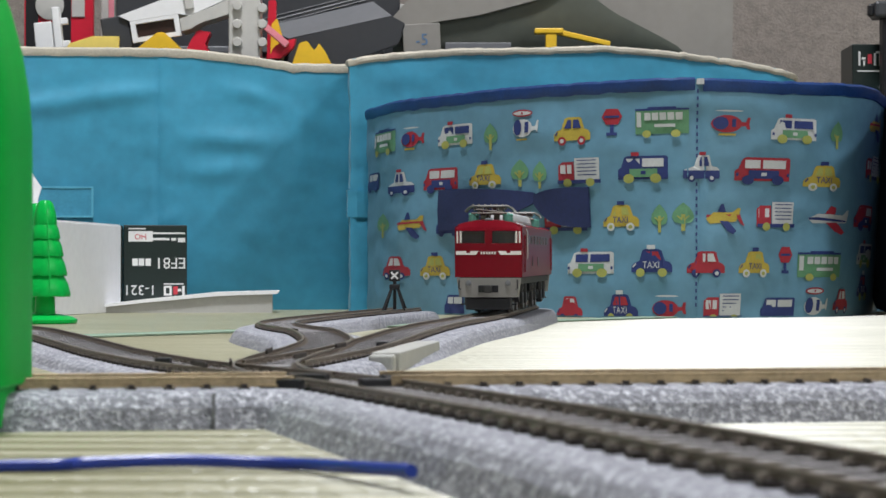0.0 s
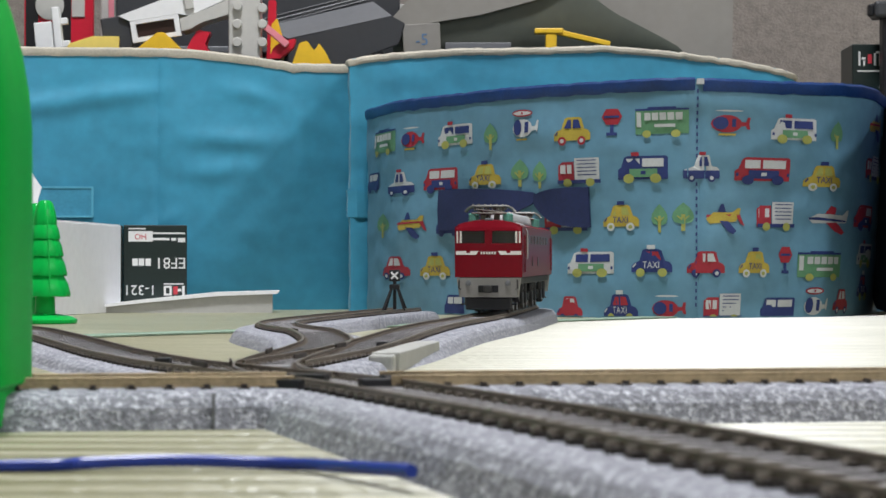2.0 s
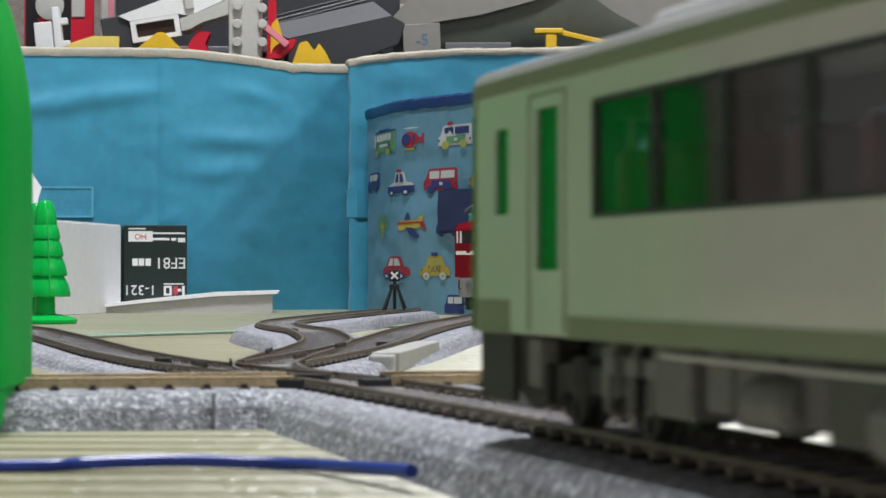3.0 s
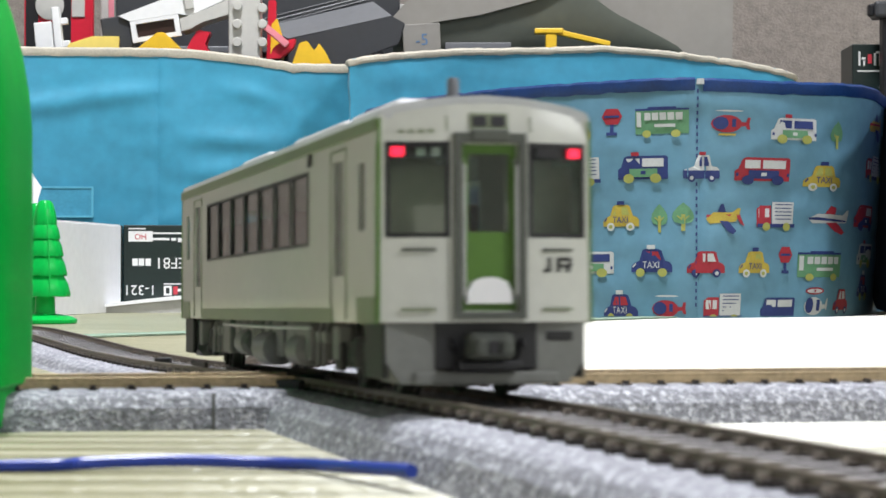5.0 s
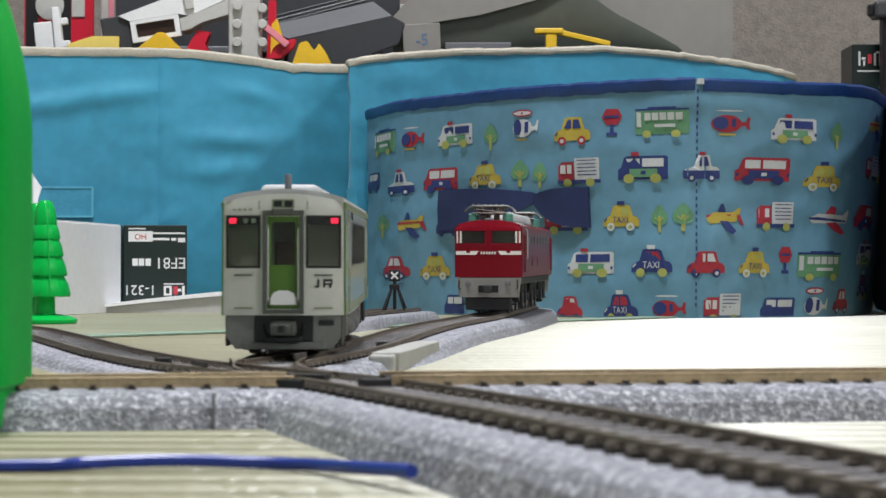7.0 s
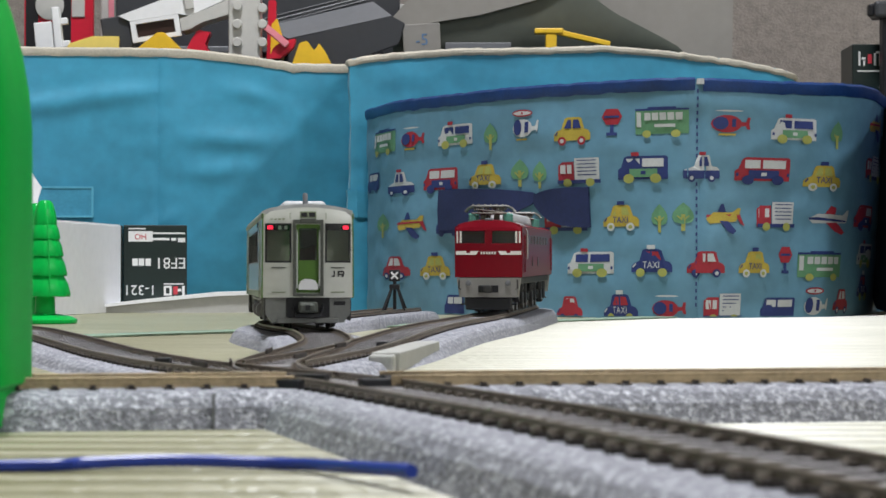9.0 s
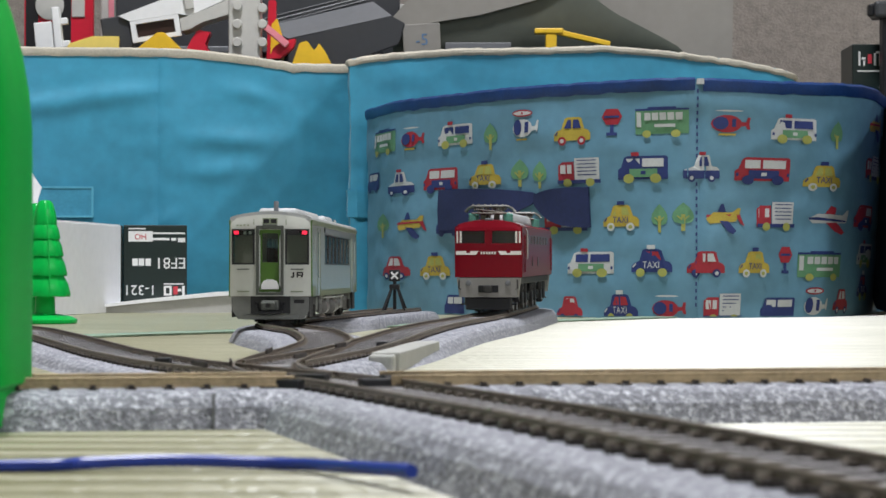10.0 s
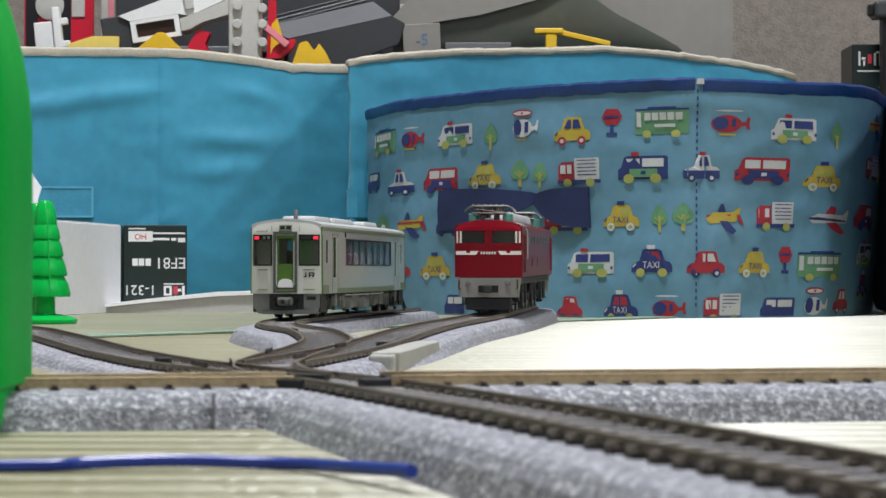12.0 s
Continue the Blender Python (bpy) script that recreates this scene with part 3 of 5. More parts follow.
    if kind == "navy_van":
        return box_van(1, 4, 5, True)
    if kind == "post_van":
        return box_van(0, 1, 1, False)
    if kind == "van":
        return box_van(1, None, 1, False)
    if kind == "taxi":
        return small_car(2, 3, 5, "TAXI", 1)
    if kind == "navy_taxi":
        return small_car(1, 5, 5, "TAXI", 3)
    if kind == "red_car":
        return small_car(0, 1, 3)
    if kind == "car":
        return small_car(2, 0, 3, glass=1)
    if kind == "police":
        return [(3, [(-0.5, -0.05), (0.5, -0.05), (0.42, 0.05), (0.27, 0.08), (0.19, 0.42), (-0.1, 0.42), (-0.2, 0.08)]), rect(1, -0.5, -0.3, 0.5, -0.05), rect(0, -0.06, 0.42, 0.1, 0.52),
                (1, [(-0.13, 0.08), (0.01, 0.08), (0.01, 0.36), (-0.06, 0.36)]), (1, [(0.06, 0.08), (0.2, 0.08), (0.14, 0.36), (0.06, 0.36)])] + wheels(1, 3)
    if kind == "bus":
        return [rect(4, -0.5, -0.3, 0.5, 0.3), rect(1, -0.5, 0.3, 0.5, 0.35), rect(1, -0.25, 0.35, 0.28, 0.39), rect(3, -0.47, -0.12, -0.38, 0.26),
                *[rect(3, -0.31 + 0.145 * i, 0.05, -0.19 + 0.145 * i, 0.24) for i in range(5)], rect(3, -0.12, -0.13, 0.26, -0.05)] + wheels(5, 5, -0.3, 0.085)
    if kind == "truck":
        return [(0, [(-0.5, -0.28), (-0.12, -0.28), (-0.12, 0.3), (-0.4, 0.3), (-0.5, 0.2)]), rect(3, -0.45, -0.02, -0.32, 0.22), rect(3, -0.28, -0.02, -0.17, 0.22), rect(3, -0.1, -0.2, 0.46, 0.4),
                *[rect(1, -0.03, -0.08 + 0.1 * i, 0.4, -0.055 + 0.1 * i) for i in range(5)], rect(1, -0.5, -0.3, 0.5, -0.2)] + wheels(5, 5, -0.28, 0.1)
    if kind == "heli":
        return [disc(0, -0.1, -0.02, 0.38, 0.3), (0, [(0.2, 0.05), (0.38, 0.04), (0.42, 0.2), (0.5, 0.2), (0.47, 0.0), (0.5, -0.2), (0.42, -0.2), (0.38, -0.08), (0.2, -0.12)]),
                disc(1, -0.25, 0.0, 0.19, 0.22), rect(1, 0.02, -0.12, 0.12, 0.15), disc(3, -0.05, 0.42, 0.34, 0.03), rect(2, -0.3, -0.42, 0.12, -0.35)]
    if kind == "white_heli":
        return [disc(3, -0.1, -0.05, 0.38, 0.3), (3, [(0.2, 0.0), (0.38, 0.0), (0.44, 0.2), (0.5, 0.2), (0.47, -0.2), (0.4, -0.12), (0.2, -0.16)]), disc(1, -0.28, -0.02, 0.16, 0.26), rect(1, 0.0, -0.2, 0.14, 0.16),
                disc(0, -0.1, 0.45, 0.38, 0.12), disc(3, -0.1, 0.45, 0.32, 0.07), disc(0, -0.1, 0.45, 0.04, 0.04), rect(2, -0.3, -0.45, 0.1, -0.4)]
    if kind == "plane":
        return [(2, [(-0.5, -0.05), (-0.3, 0.16), (0.2, 0.16), (0.34, 0.3), (0.42, 0.28), (0.38, 0.05), (0.3, -0.12), (-0.4, -0.2)]), (0, [(-0.5, 0.0), (0.3, 0.04), (0.42, -0.2), (0.52, -0.26), (0.4, 0.1), (-0.48, 0.08)]),
                (1, [(-0.2, 0.16), (-0.12, 0.4), (-0.05, 0.42), (0.02, 0.16)]), (1, [(-0.15, -0.1), (0.08, -0.12), (0.3, -0.42), (0.2, -0.52), (0.05, -0.42)])]
    if kind == "white_plane":
        return [(3, [(-0.5, 0.0), (-0.3, 0.16), (0.3, 0.12), (0.42, 0.28), (0.5, 0.28), (0.45, -0.12), (0.2, -0.14), (-0.4, -0.14)]), (1, [(-0.5, 0.03), (-0.3, 0.05), (0.42, -0.05), (0.42, -0.1), (-0.48, -0.03)]),
                (0, [(-0.15, 0.16), (-0.02, 0.42), (0.1, 0.34), (0.08, 0.14)]), (0, [(-0.12, -0.12), (0.14, -0.12), (0.38, -0.42), (0.28, -0.5), (0.1, -0.4)])]
    if kind == "tree":
        return [(4, [(0.0, 0.85), (0.26, 0.55), (0.46, 0.2), (0.5, -0.1), (0.38, -0.4), (0.0, -0.52), (-0.38, -0.4), (-0.5, -0.1), (-0.46, 0.2), (-0.26, 0.55)]),
                rect(5, -0.09, -0.95, 0.09, 0.1), (5, [(0.05, -0.3), (0.3, 0.0), (0.24, 0.03), (0.02, -0.2)]), (5, [(-0.05, -0.3), (-0.3, 0.0), (-0.24, 0.03), (-0.02, -0.2)])]
    if kind == "sign":
        return [(0, [(-0.5, 0.35), (-0.28, 0.85), (0.28, 0.85), (0.5, 0.35), (0.28, -0.15), (-0.28, -0.15)]), rect(1, -0.09, -0.7, 0.09, -0.15), rect(1, -0.26, -0.85, 0.26, -0.65), rect(1, -0.36, 0.28, 0.36, 0.42)]
    return []


HEIGHTS = {"tree": 26, "sign": 26, "taxi": 30, "navy_taxi": 32, "red_car": 30, "car": 33, "police": 30, "plane": 30, "white_plane": 30, "heli": 27, "white_heli": 29, "bus": 36, "truck": 34, "ambulance": 33,
           "navy_van": 35, "post_van": 35, "van": 30}


def strips(pts, width, step=7.0):
    """An outline cut into upright strips, so that it can follow the bent cloth."""
    lo, hi = min(p[0] for p in pts), max(p[0] for p in pts)
    n = max(1, math.ceil((hi - lo) * width / step))
    out = []
    for k in range(n):
        a, b = lo + (hi - lo) * k / n, lo + (hi - lo) * (k + 1) / n
        poly = pts
        for edge, sign in ((a, 1), (b, -1)):
            keep = []
            for p, q in zip(poly, poly[1:] + poly[:1]):
                ip, iq = (p[0] - edge) * sign >= -1e-9, (q[0] - edge) * sign >= -1e-9
                if ip:
                    keep.append(p)
                if ip != iq:
                    f = (edge - p[0]) / (q[0] - p[0])
                    keep.append((edge, p[1] + (q[1] - p[1]) * f))
            poly = keep
            if len(poly) < 3:
                break
        if len(poly) >= 3:
            out.append(poly)
    return out


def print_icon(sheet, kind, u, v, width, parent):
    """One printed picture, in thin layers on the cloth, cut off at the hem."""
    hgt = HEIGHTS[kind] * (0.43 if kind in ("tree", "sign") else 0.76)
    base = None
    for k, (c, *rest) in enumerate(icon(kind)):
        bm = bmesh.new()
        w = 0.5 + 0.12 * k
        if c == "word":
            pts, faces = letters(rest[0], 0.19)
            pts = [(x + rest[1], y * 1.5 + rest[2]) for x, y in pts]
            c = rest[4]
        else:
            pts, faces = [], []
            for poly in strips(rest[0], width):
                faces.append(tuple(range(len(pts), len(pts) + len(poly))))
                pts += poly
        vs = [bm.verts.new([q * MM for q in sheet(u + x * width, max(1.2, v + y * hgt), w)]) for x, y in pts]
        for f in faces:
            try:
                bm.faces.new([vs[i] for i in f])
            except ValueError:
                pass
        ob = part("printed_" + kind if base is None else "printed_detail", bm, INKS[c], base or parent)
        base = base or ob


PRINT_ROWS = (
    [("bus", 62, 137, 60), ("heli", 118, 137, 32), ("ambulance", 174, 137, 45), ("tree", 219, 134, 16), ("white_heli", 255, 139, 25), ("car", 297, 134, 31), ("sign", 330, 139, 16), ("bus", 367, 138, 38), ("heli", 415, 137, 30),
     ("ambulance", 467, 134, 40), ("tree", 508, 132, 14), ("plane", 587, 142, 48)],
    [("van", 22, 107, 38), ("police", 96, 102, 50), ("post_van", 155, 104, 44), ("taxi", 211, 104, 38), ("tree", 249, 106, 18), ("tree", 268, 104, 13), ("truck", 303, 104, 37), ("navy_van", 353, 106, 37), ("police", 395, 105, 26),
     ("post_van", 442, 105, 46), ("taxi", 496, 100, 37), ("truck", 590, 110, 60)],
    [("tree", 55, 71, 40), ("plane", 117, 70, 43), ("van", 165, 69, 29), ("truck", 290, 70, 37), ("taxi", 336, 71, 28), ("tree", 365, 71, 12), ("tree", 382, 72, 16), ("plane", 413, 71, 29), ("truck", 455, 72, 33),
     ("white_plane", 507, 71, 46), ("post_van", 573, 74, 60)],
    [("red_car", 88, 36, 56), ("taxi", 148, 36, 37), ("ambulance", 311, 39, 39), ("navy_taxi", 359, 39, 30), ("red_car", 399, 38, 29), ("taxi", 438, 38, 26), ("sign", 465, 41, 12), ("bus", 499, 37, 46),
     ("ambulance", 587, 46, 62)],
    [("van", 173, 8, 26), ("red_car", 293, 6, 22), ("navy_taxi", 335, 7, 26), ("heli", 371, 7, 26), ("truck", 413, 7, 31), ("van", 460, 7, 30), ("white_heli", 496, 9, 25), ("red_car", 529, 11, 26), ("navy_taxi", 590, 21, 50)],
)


def patterned_box():
    ob = thing("storage_box", "light blue fabric toy box printed with cars and trees", "storage box")

    def lean(u, v):
        """The cloth is tipped forward towards one end to shade it, and dents at the seam."""
        f = max(0.0, min(1.0, (u - 230) / 260))
        return (v - 90) * 0.09 * f * f * (3 - 2 * f) - 3.0 * math.exp(-((u - 392) / 4) ** 2)
    sh = Sheet([(-63, 1785), (-37.6, 1698), (6.9, 1634), (48.3, 1579), (88, 1546), (126.6, 1519), (178.7, 1502), (240, 1524), (300, 1570), (343, 1680), (372, 1790)], 2.6, 3.0, lean)

    def top(u):
        return 168.0 + (0.9 * math.sin(u / 40) if u > 392 else 0)
    part("front_cloth", cloth(sh, top, 2.5, 0, sh.length), PRINT_BASE, ob, "light blue printed fabric side", smooth=True)
    part("edge_binding", binding(sh, top, 8.5, 0, 390, seed=2), TRIM_NAVY, ob, "royal blue fabric binding", smooth=True)
    part("edge_binding", binding(sh, top, 8.5, 395, sh.length, seed=4), TRIM_NAVY, ob, "royal blue fabric binding", smooth=True)
    back = Sheet([(372, 1792), (150, 1830), (-62, 1788)], 1.0, 5.0)
    part("back_cloth", cloth(back, lambda u: 166.0, 2.5, step=14), PRINT_BASE, ob, smooth=True)
    part("edge_binding", binding(back, lambda u: 166.0, 8, seed=6), TRIM_NAVY, ob, smooth=True)
    # stitches down the seam, and the torn corner of its binding
    for i in range(31):
        part("stitch", patch(sh, 391.2, 392.4, 8 + i * 5.0, 10.6 + i * 5.0, 0.9, 0.8), I_NAVY, ob)
    part("torn_edge", patch(sh, 391, 395.5, 164, 168, 2.0, 2.0, 2), I_WHITE, ob, "frayed white corner of the binding")
    # the handle: two flaps of navy cloth drawn together in the middle
    bm = bmesh.new()
    for u0, u1, flip in ((154, 263, 1), (262, 311, -1)):
        n = 14
        g = {}
        for i in range(n + 1):
            f = i / n
            u = u0 + (u1 - u0) * f
            mid = (f if flip > 0 else 1 - f) ** 3
            lo, hi = 64.5 + 18.5 * mid, (95.5 if flip > 0 else 93.5) - 5 * mid
            for j in range(5):
                for k in (0, 1):
                    v = lo + (hi - lo) * j / 4
                    g[i, j, k] = bm.verts.new([c * MM for c in sh(u, v, 1.8 + 5 * math.sin(math.pi * min(1, f * 1.0)) - 1.4 * k)])
        for i in range(n):
            for j in range(4):
                for k in (0, 1):
                    bm.faces.new([g[i, j, k], g[i + 1, j, k], g[i + 1, j + 1, k], g[i, j + 1, k]])
            for j in (0, 4):
                bm.faces.new([g[i, j, 0], g[i + 1, j, 0], g[i + 1, j, 1], g[i, j, 1]])
    part("handle", bm, NAVY_CLOTH, ob, "navy cloth carrying handle", smooth=True)
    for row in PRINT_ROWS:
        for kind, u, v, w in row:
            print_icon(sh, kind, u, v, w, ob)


patterned_box()


def blue_boxes():
    west = thing("storage_box", "bright blue fabric storage box with a cream rim, full of toys", "storage box", group="blue storage boxes")

    def slump(u, v):
        """The side is bent back below a slanting line to deepen the shadow there, with a few long wrinkles."""
        d = (u - 384 + (198 - v) * 0.93) * 0.73
        k = -0.22 * max(0.0, d) * min(1.0, max(0.0, d) / 4)
        for v0, slope, u0, u1, a, w in ((166, 0.12, 40, 250, 3.4, 9), (150, -0.06, 230, 345, 3.0, 8), (118, 0.04, 232, 330, 2.6, 9), (60, 0.5, 200, 260, 2.4, 8), (196, -0.25, 270, 350, 2.6, 8), (95, 0.3, 60, 120, 2.0, 8)):
            f = max(0.0, min(1.0, (u - u0) / 45)) * max(0.0, min(1.0, (u1 - u) / 45))
            k += 1.1 * a * f * math.exp(-((v - v0 - slope * (u - u0)) / w) ** 2)
        return k - 1.6 * math.exp(-((u - 229) / 2.5) ** 2)
    sh = Sheet([(-470, 1800), (-356, 1828), (-250, 1838), (-150, 1848), (-95, 1856), (-70, 1858)], 1.9, 11.0, slump)

    def top(u):
        return 225.0 - 12.0 * max(0.0, min(1.0, (u - 235) / 110)) ** 1.5
    part("front_cloth", cloth(sh, top, 2.5), BLUE, west, "creased bright blue fabric side", smooth=True)
    part("edge_binding", binding(sh, top, 7, seed=3, bulge=2.0), TRIM_CREAM, west, "worn cream fabric rim", smooth=True)
    # seam and label pocket
    part("seam", patch(sh, 228.0, 229.4, 0.5, 217, 0.5, 0.5), BLUE, west)
    part("label_pocket", patch(sh, 118, 174, 80, 106, 1.8, 1.8), POCKET, west, "small paler blue cloth label pocket")
    for u0, u1, v0, v1 in ((118, 174, 104.6, 106.2), (118, 174, 79.6, 81.2), (172.6, 174.4, 80, 106)):
        part("pocket_edge", patch(sh, u0, u1, v0, v1, 2.4, 0.6), POCKET_EDGE, west)
    side = Sheet([(-70, 1862), (-80, 2010), (-100, 2140)], 2.0, 13.0)
    part("side_cloth", cloth(side, lambda u: 213.0, 2.5, step=14), BLUE, west, smooth=True)
    back = Sheet([(-100, 2142), (-470, 2120), (-480, 1805)], 2.0, 14.0)
    part("back_cloth", cloth(back, lambda u: 214.0, 2.5, step=14), BLUE, west, smooth=True)

    east = thing("storage_box", "blue fabric storage box with a frayed cream rim, standing behind", "storage box", group="blue storage boxes")
    sh2 = Sheet([(-56, 2060), (-60, 1900), (-80, 1812), (-66, 1806), (-20, 1830), (60, 1862), (150, 1885), (240, 1915), (318, 1950), (322, 2060)], 2.5, 17.0)

    def top2(u):
        x = sh2(u, 200)[0]
        return float(np.interp(x, [-84, -40, 10, 110, 140, 200, 260, 322], [211, 219, 225, 230, 232, 229, 224, 214])) + 0.8 * noise.noise(Vector((u / 6, 2, 2)))
    part("front_cloth", cloth(sh2, top2, 2.5), BLUE, east, "bright blue fabric side", smooth=True)
    part("edge_binding", binding(sh2, top2, 5.5, seed=8, bulge=2.2), TRIM_CREAM, east, "frayed cream fabric rim", smooth=True)
    u_tag = sh2.u[int(np.argmin(np.hypot(sh2.line[:, 0] + 78, sh2.line[:, 1] - 1810)))]
    part("label_pocket", patch(sh2, u_tag - 6, u_tag + 30, 79, 102, 1.6, 1.6), BLUE, east, "small blue cloth label pocket")
    back2 = Sheet([(322, 2062), (120, 2110), (-56, 2064)], 2.0, 19.0)
    part("back_cloth", cloth(back2, lambda u: 212.0, 2.5, step=14), BLUE, east, smooth=True)


blue_boxes()

# ---- the railcar: x forward, rear face at -121, rail heads at z 0 ----
def crown(y):
    return 50.0 - 2.5 * (abs(y) / 18.3) ** 1.8


def side_place(s):
    return lambda u, v, w: (u, s * (18.3 - w - (0.25 * max(0, v - 40) / 6)), v)


def face_place(e):
    """An end of the body: a flat middle and sides that lean back a little."""
    def place(u, v, w):
        z = v if v < 43.5 else 43.5 + (v - 43.5) / 5.0 * (crown(u) - 1.3 - 43.5)
        return (e * (121.0 - 2.4 * (max(0.0, abs(u) - 7.0) / 11.3) ** 1.3 - 0.9 * max(0, v - 43) / 5 - w), u, z)
    return place


def pane(name, us, vs, place, depth, thick, mt, parent, label=""):
    bm = pierced(us, vs, [], thick, lambda u, v, w: place(u, v, depth + w))
    ob = part(name, bm, mt, parent, label)
    ob.visible_shadow = False
    return ob


def railcar():
    car = thing("railcar", "pale grey-green model diesel railcar with green doors and red tail lamps", "model train")
    n = 7
    w0, w1 = -60.0, 72.0
    pitch = (w1 - w0) / n
    for s in (-1, 1):
        pl = side_place(s)
        wins = [(w0 + pitch * i + 0.8, w0 + pitch * (i + 1) - 0.8, 27.3, 40.2) for i in range(n)]
        doors = [(-91.5, -83.0, 20.6, 41.0), (84.0, 92.5, 20.6, 41.0)]
        cab = [(-109.0, -103.5, 28.0, 39.4), (103.5, 109.0, 28.0, 39.4)]
        holes = wins + doors + cab
        part("side_wall", pierced([-118.6, 118.6], [12.5, 20, 44.2, 46.6], holes, 0.8, pl), RC_BODY, car, "pale grey-green body side")
        for h in wins:
            pane("window", h[:2], h[2:], pl, 0.35, 0.3, GLASS_CLEAR, car, "tinted saloon window")
            part("window_frame", pierced([h[0] - 0.72, h[1] + 0.72], [h[2] - 0.6, h[3] + 0.6], [h], 0.5, lambda u, v, w, q=pl: q(u, v, w - 0.15)), BLACK, car, "black window frame")
        for h in doors:
            pane("door_window", h[:2], h[2:], pl, 0.3, 0.3, GLASS, car, "narrow tinted door window")
            # added green panel: stands for the pillar's reflection in the door glass
            part("door_reflection", pierced(h[:2], h[2:], [], 0.3, lambda u, v, w, q=pl: q(u, v, w + 1.2)), RC_REFLECT, car, "dark green panel added behind the door glass as its reflection")
            part("door_edge", pierced([h[0] - 2.6, h[1] + 2.6], [13.4, 43], [(h[0] - 2.2, h[1] + 2.2, 13.0, 42.6)], 0.2, lambda u, v, w, q=pl: q(u, v, w - 0.2)), RC_BAND, car)
        for h in cab:
            pane("cab_window", h[:2], h[2:], pl, 0.3, 0.3, GLASS, car, "small tinted cab side window")
        # bands of moss green at the corners and along the foot
        for a, b, z0, z1 in ((-118.8, -117.2, 12.4, 46.0), (117.2, 118.8, 12.4, 46.0), (-116, -103, 12.3, 16.8), (-82, 80, 12.3, 15.0), (103, 116, 12.3, 16.8)):
            part("corner_band" if z1 > 40 else "step_band", pierced([a, b], [z0, z1], [], 0.5, lambda u, v, w, q=pl: q(u, v, w - 0.22)), RC_DOOR if z1 > 40 else RC_BAND, car)
        part("marker_lamp", pierced([-62, -60], [41.6, 44.0], [], 0.6, lambda u, v, w, q=pl: q(u, v, w - 0.45)), BLACK, car, "small black marker lamp")
        part("rain_gutter", rbox(-118, 118, s * 18.3 - 0.35, s * 18.3 + 0.35, 44.1, 46.2, 0.2), RC_BAND, car, "moss green band under the roof edge")
        # equipment under the floor
        rnd = random.Random(5 + s)
        x = -52.0
        while x < 52:
            L = rnd.uniform(7, 17)
            part("equipment_box", rbox(x, x + L - 1.2, s * 9.0, s * rnd.uniform(15.4, 16.8), rnd.uniform(4.0, 5.5), 12.4, 0.6) if s > 0 else
                 rbox(x, x + L - 1.2, -rnd.uniform(15.4, 16.8), -9.0, rnd.uniform(4.0, 5.5), 12.4, 0.6), rnd.choice([RC_GEAR, RC_SKIRT, RC_GEAR, RC_FRAME]), car)
            x += L
        bm = bmesh.new()
        add_tube(bm, [(-54, s * 16.9, 11.2), (-20, s * 17.0, 11.0), (20, s * 17.0, 11.0), (54, s * 16.9, 11.2)], 0.35, 6)
        part("pipe", bm, RC_BRIGHT, car)
        for x0, x1, r, z in ((-47, -34, 3.2, 6.6), (-12, 4, 3.6, 6.4), (22, 33, 2.8, 7.2)):
            bm = bmesh.new()
            add_lathe(bm, [(r * 0.6, 0), (r, 0.8), (r, x1 - x0 - 0.8), (r * 0.6, x1 - x0)], 16, mmat(x0, s * 15.2, z) @ pose(0, 0, 0, 0, 90))
            part("air_tank", bm, RC_GEAR, car, "grey round air tank", smooth=True)
        for x in (-66, -60, 58, 64, 71):
            bm = bmesh.new()
            add_tube(bm, [(x, s * 15.5, 12.4), (x, s * 16.4, 9.0), (x + 1.2, s * 16.2, 4.2)], 0.6, 6)
            part("down_pipe", bm, RC_GEAR, car, smooth=True)
            part("pipe_clip", rbox(x - 1.6, x + 1.6, min(s * 14.6, s * 16.8), max(s * 14.6, s * 16.8), 8.4, 10.6, 0.3), RC_SKIRT, car)
        for x in (-100, -73, 73, 100):
            part("brake_gear", rbox(x - 2.2, x + 2.2, min(s * 13.0, s * 16.0), max(s * 13.0, s * 16.0), 5.4, 11.8, 0.5), RC_SKIRT, car)
        for a in (-118, 104):
            part("side_step", rbox(a, a + 14, s * 16.9 - 0.5, s * 16.9 + 0.5, 3.2, 12.4, 0.3), RC_UNDER, car)
    # roof with its long cooler
    bm = bmesh.new()
    sec = [(-18.1, 46.3), (-17.8, 47.4)] + [(y, crown(y) + 0.15) for y in (-15, -11, -6, 0, 6, 11, 15)] + [(17.8, 47.4), (18.1, 46.3), (16.5, 45.9), (-16.5, 45.9)]
    add_prism(bm, sec, -118.4, 118.4, "x")
    part("roof", bm, RC_ROOF, car, "pale grey curved roof", smooth=True)
    for a, b in ((-92, -52), (-46, 8), (40, 78)):
        part("roof_cooler", rbox(a, b, -9.5, 9.5, 49.0, 52.2, 1.0, taper=1.2), RC_ROOF, car, "pale grey roof cooling unit", smooth=True)
    bm = bmesh.new()
    add_lathe(bm, [(1.1, 48.5), (1.1, 54.6), (0.8, 55.2)], 10, mmat(-98, 0, 0))
    part("exhaust_stack", bm, T_MID, car, smooth=True)
    for x in (-40, 20, 92):
        bm = bmesh.new()
        add_lathe(bm, [(1.3, 48.6), (1.1, 52), (0.5, 52.6)], 10, mmat(x, -4, 0))
        part("roof_vent", bm, RC_ROOF, car, smooth=True)
    part("radio_whip", rbox(100, 109, -8, -7.4, 49, 51.6, 0.2), RC_BRIGHT, car)
    # the two ends
    for e in (-1, 1):
        pl = face_place(e)
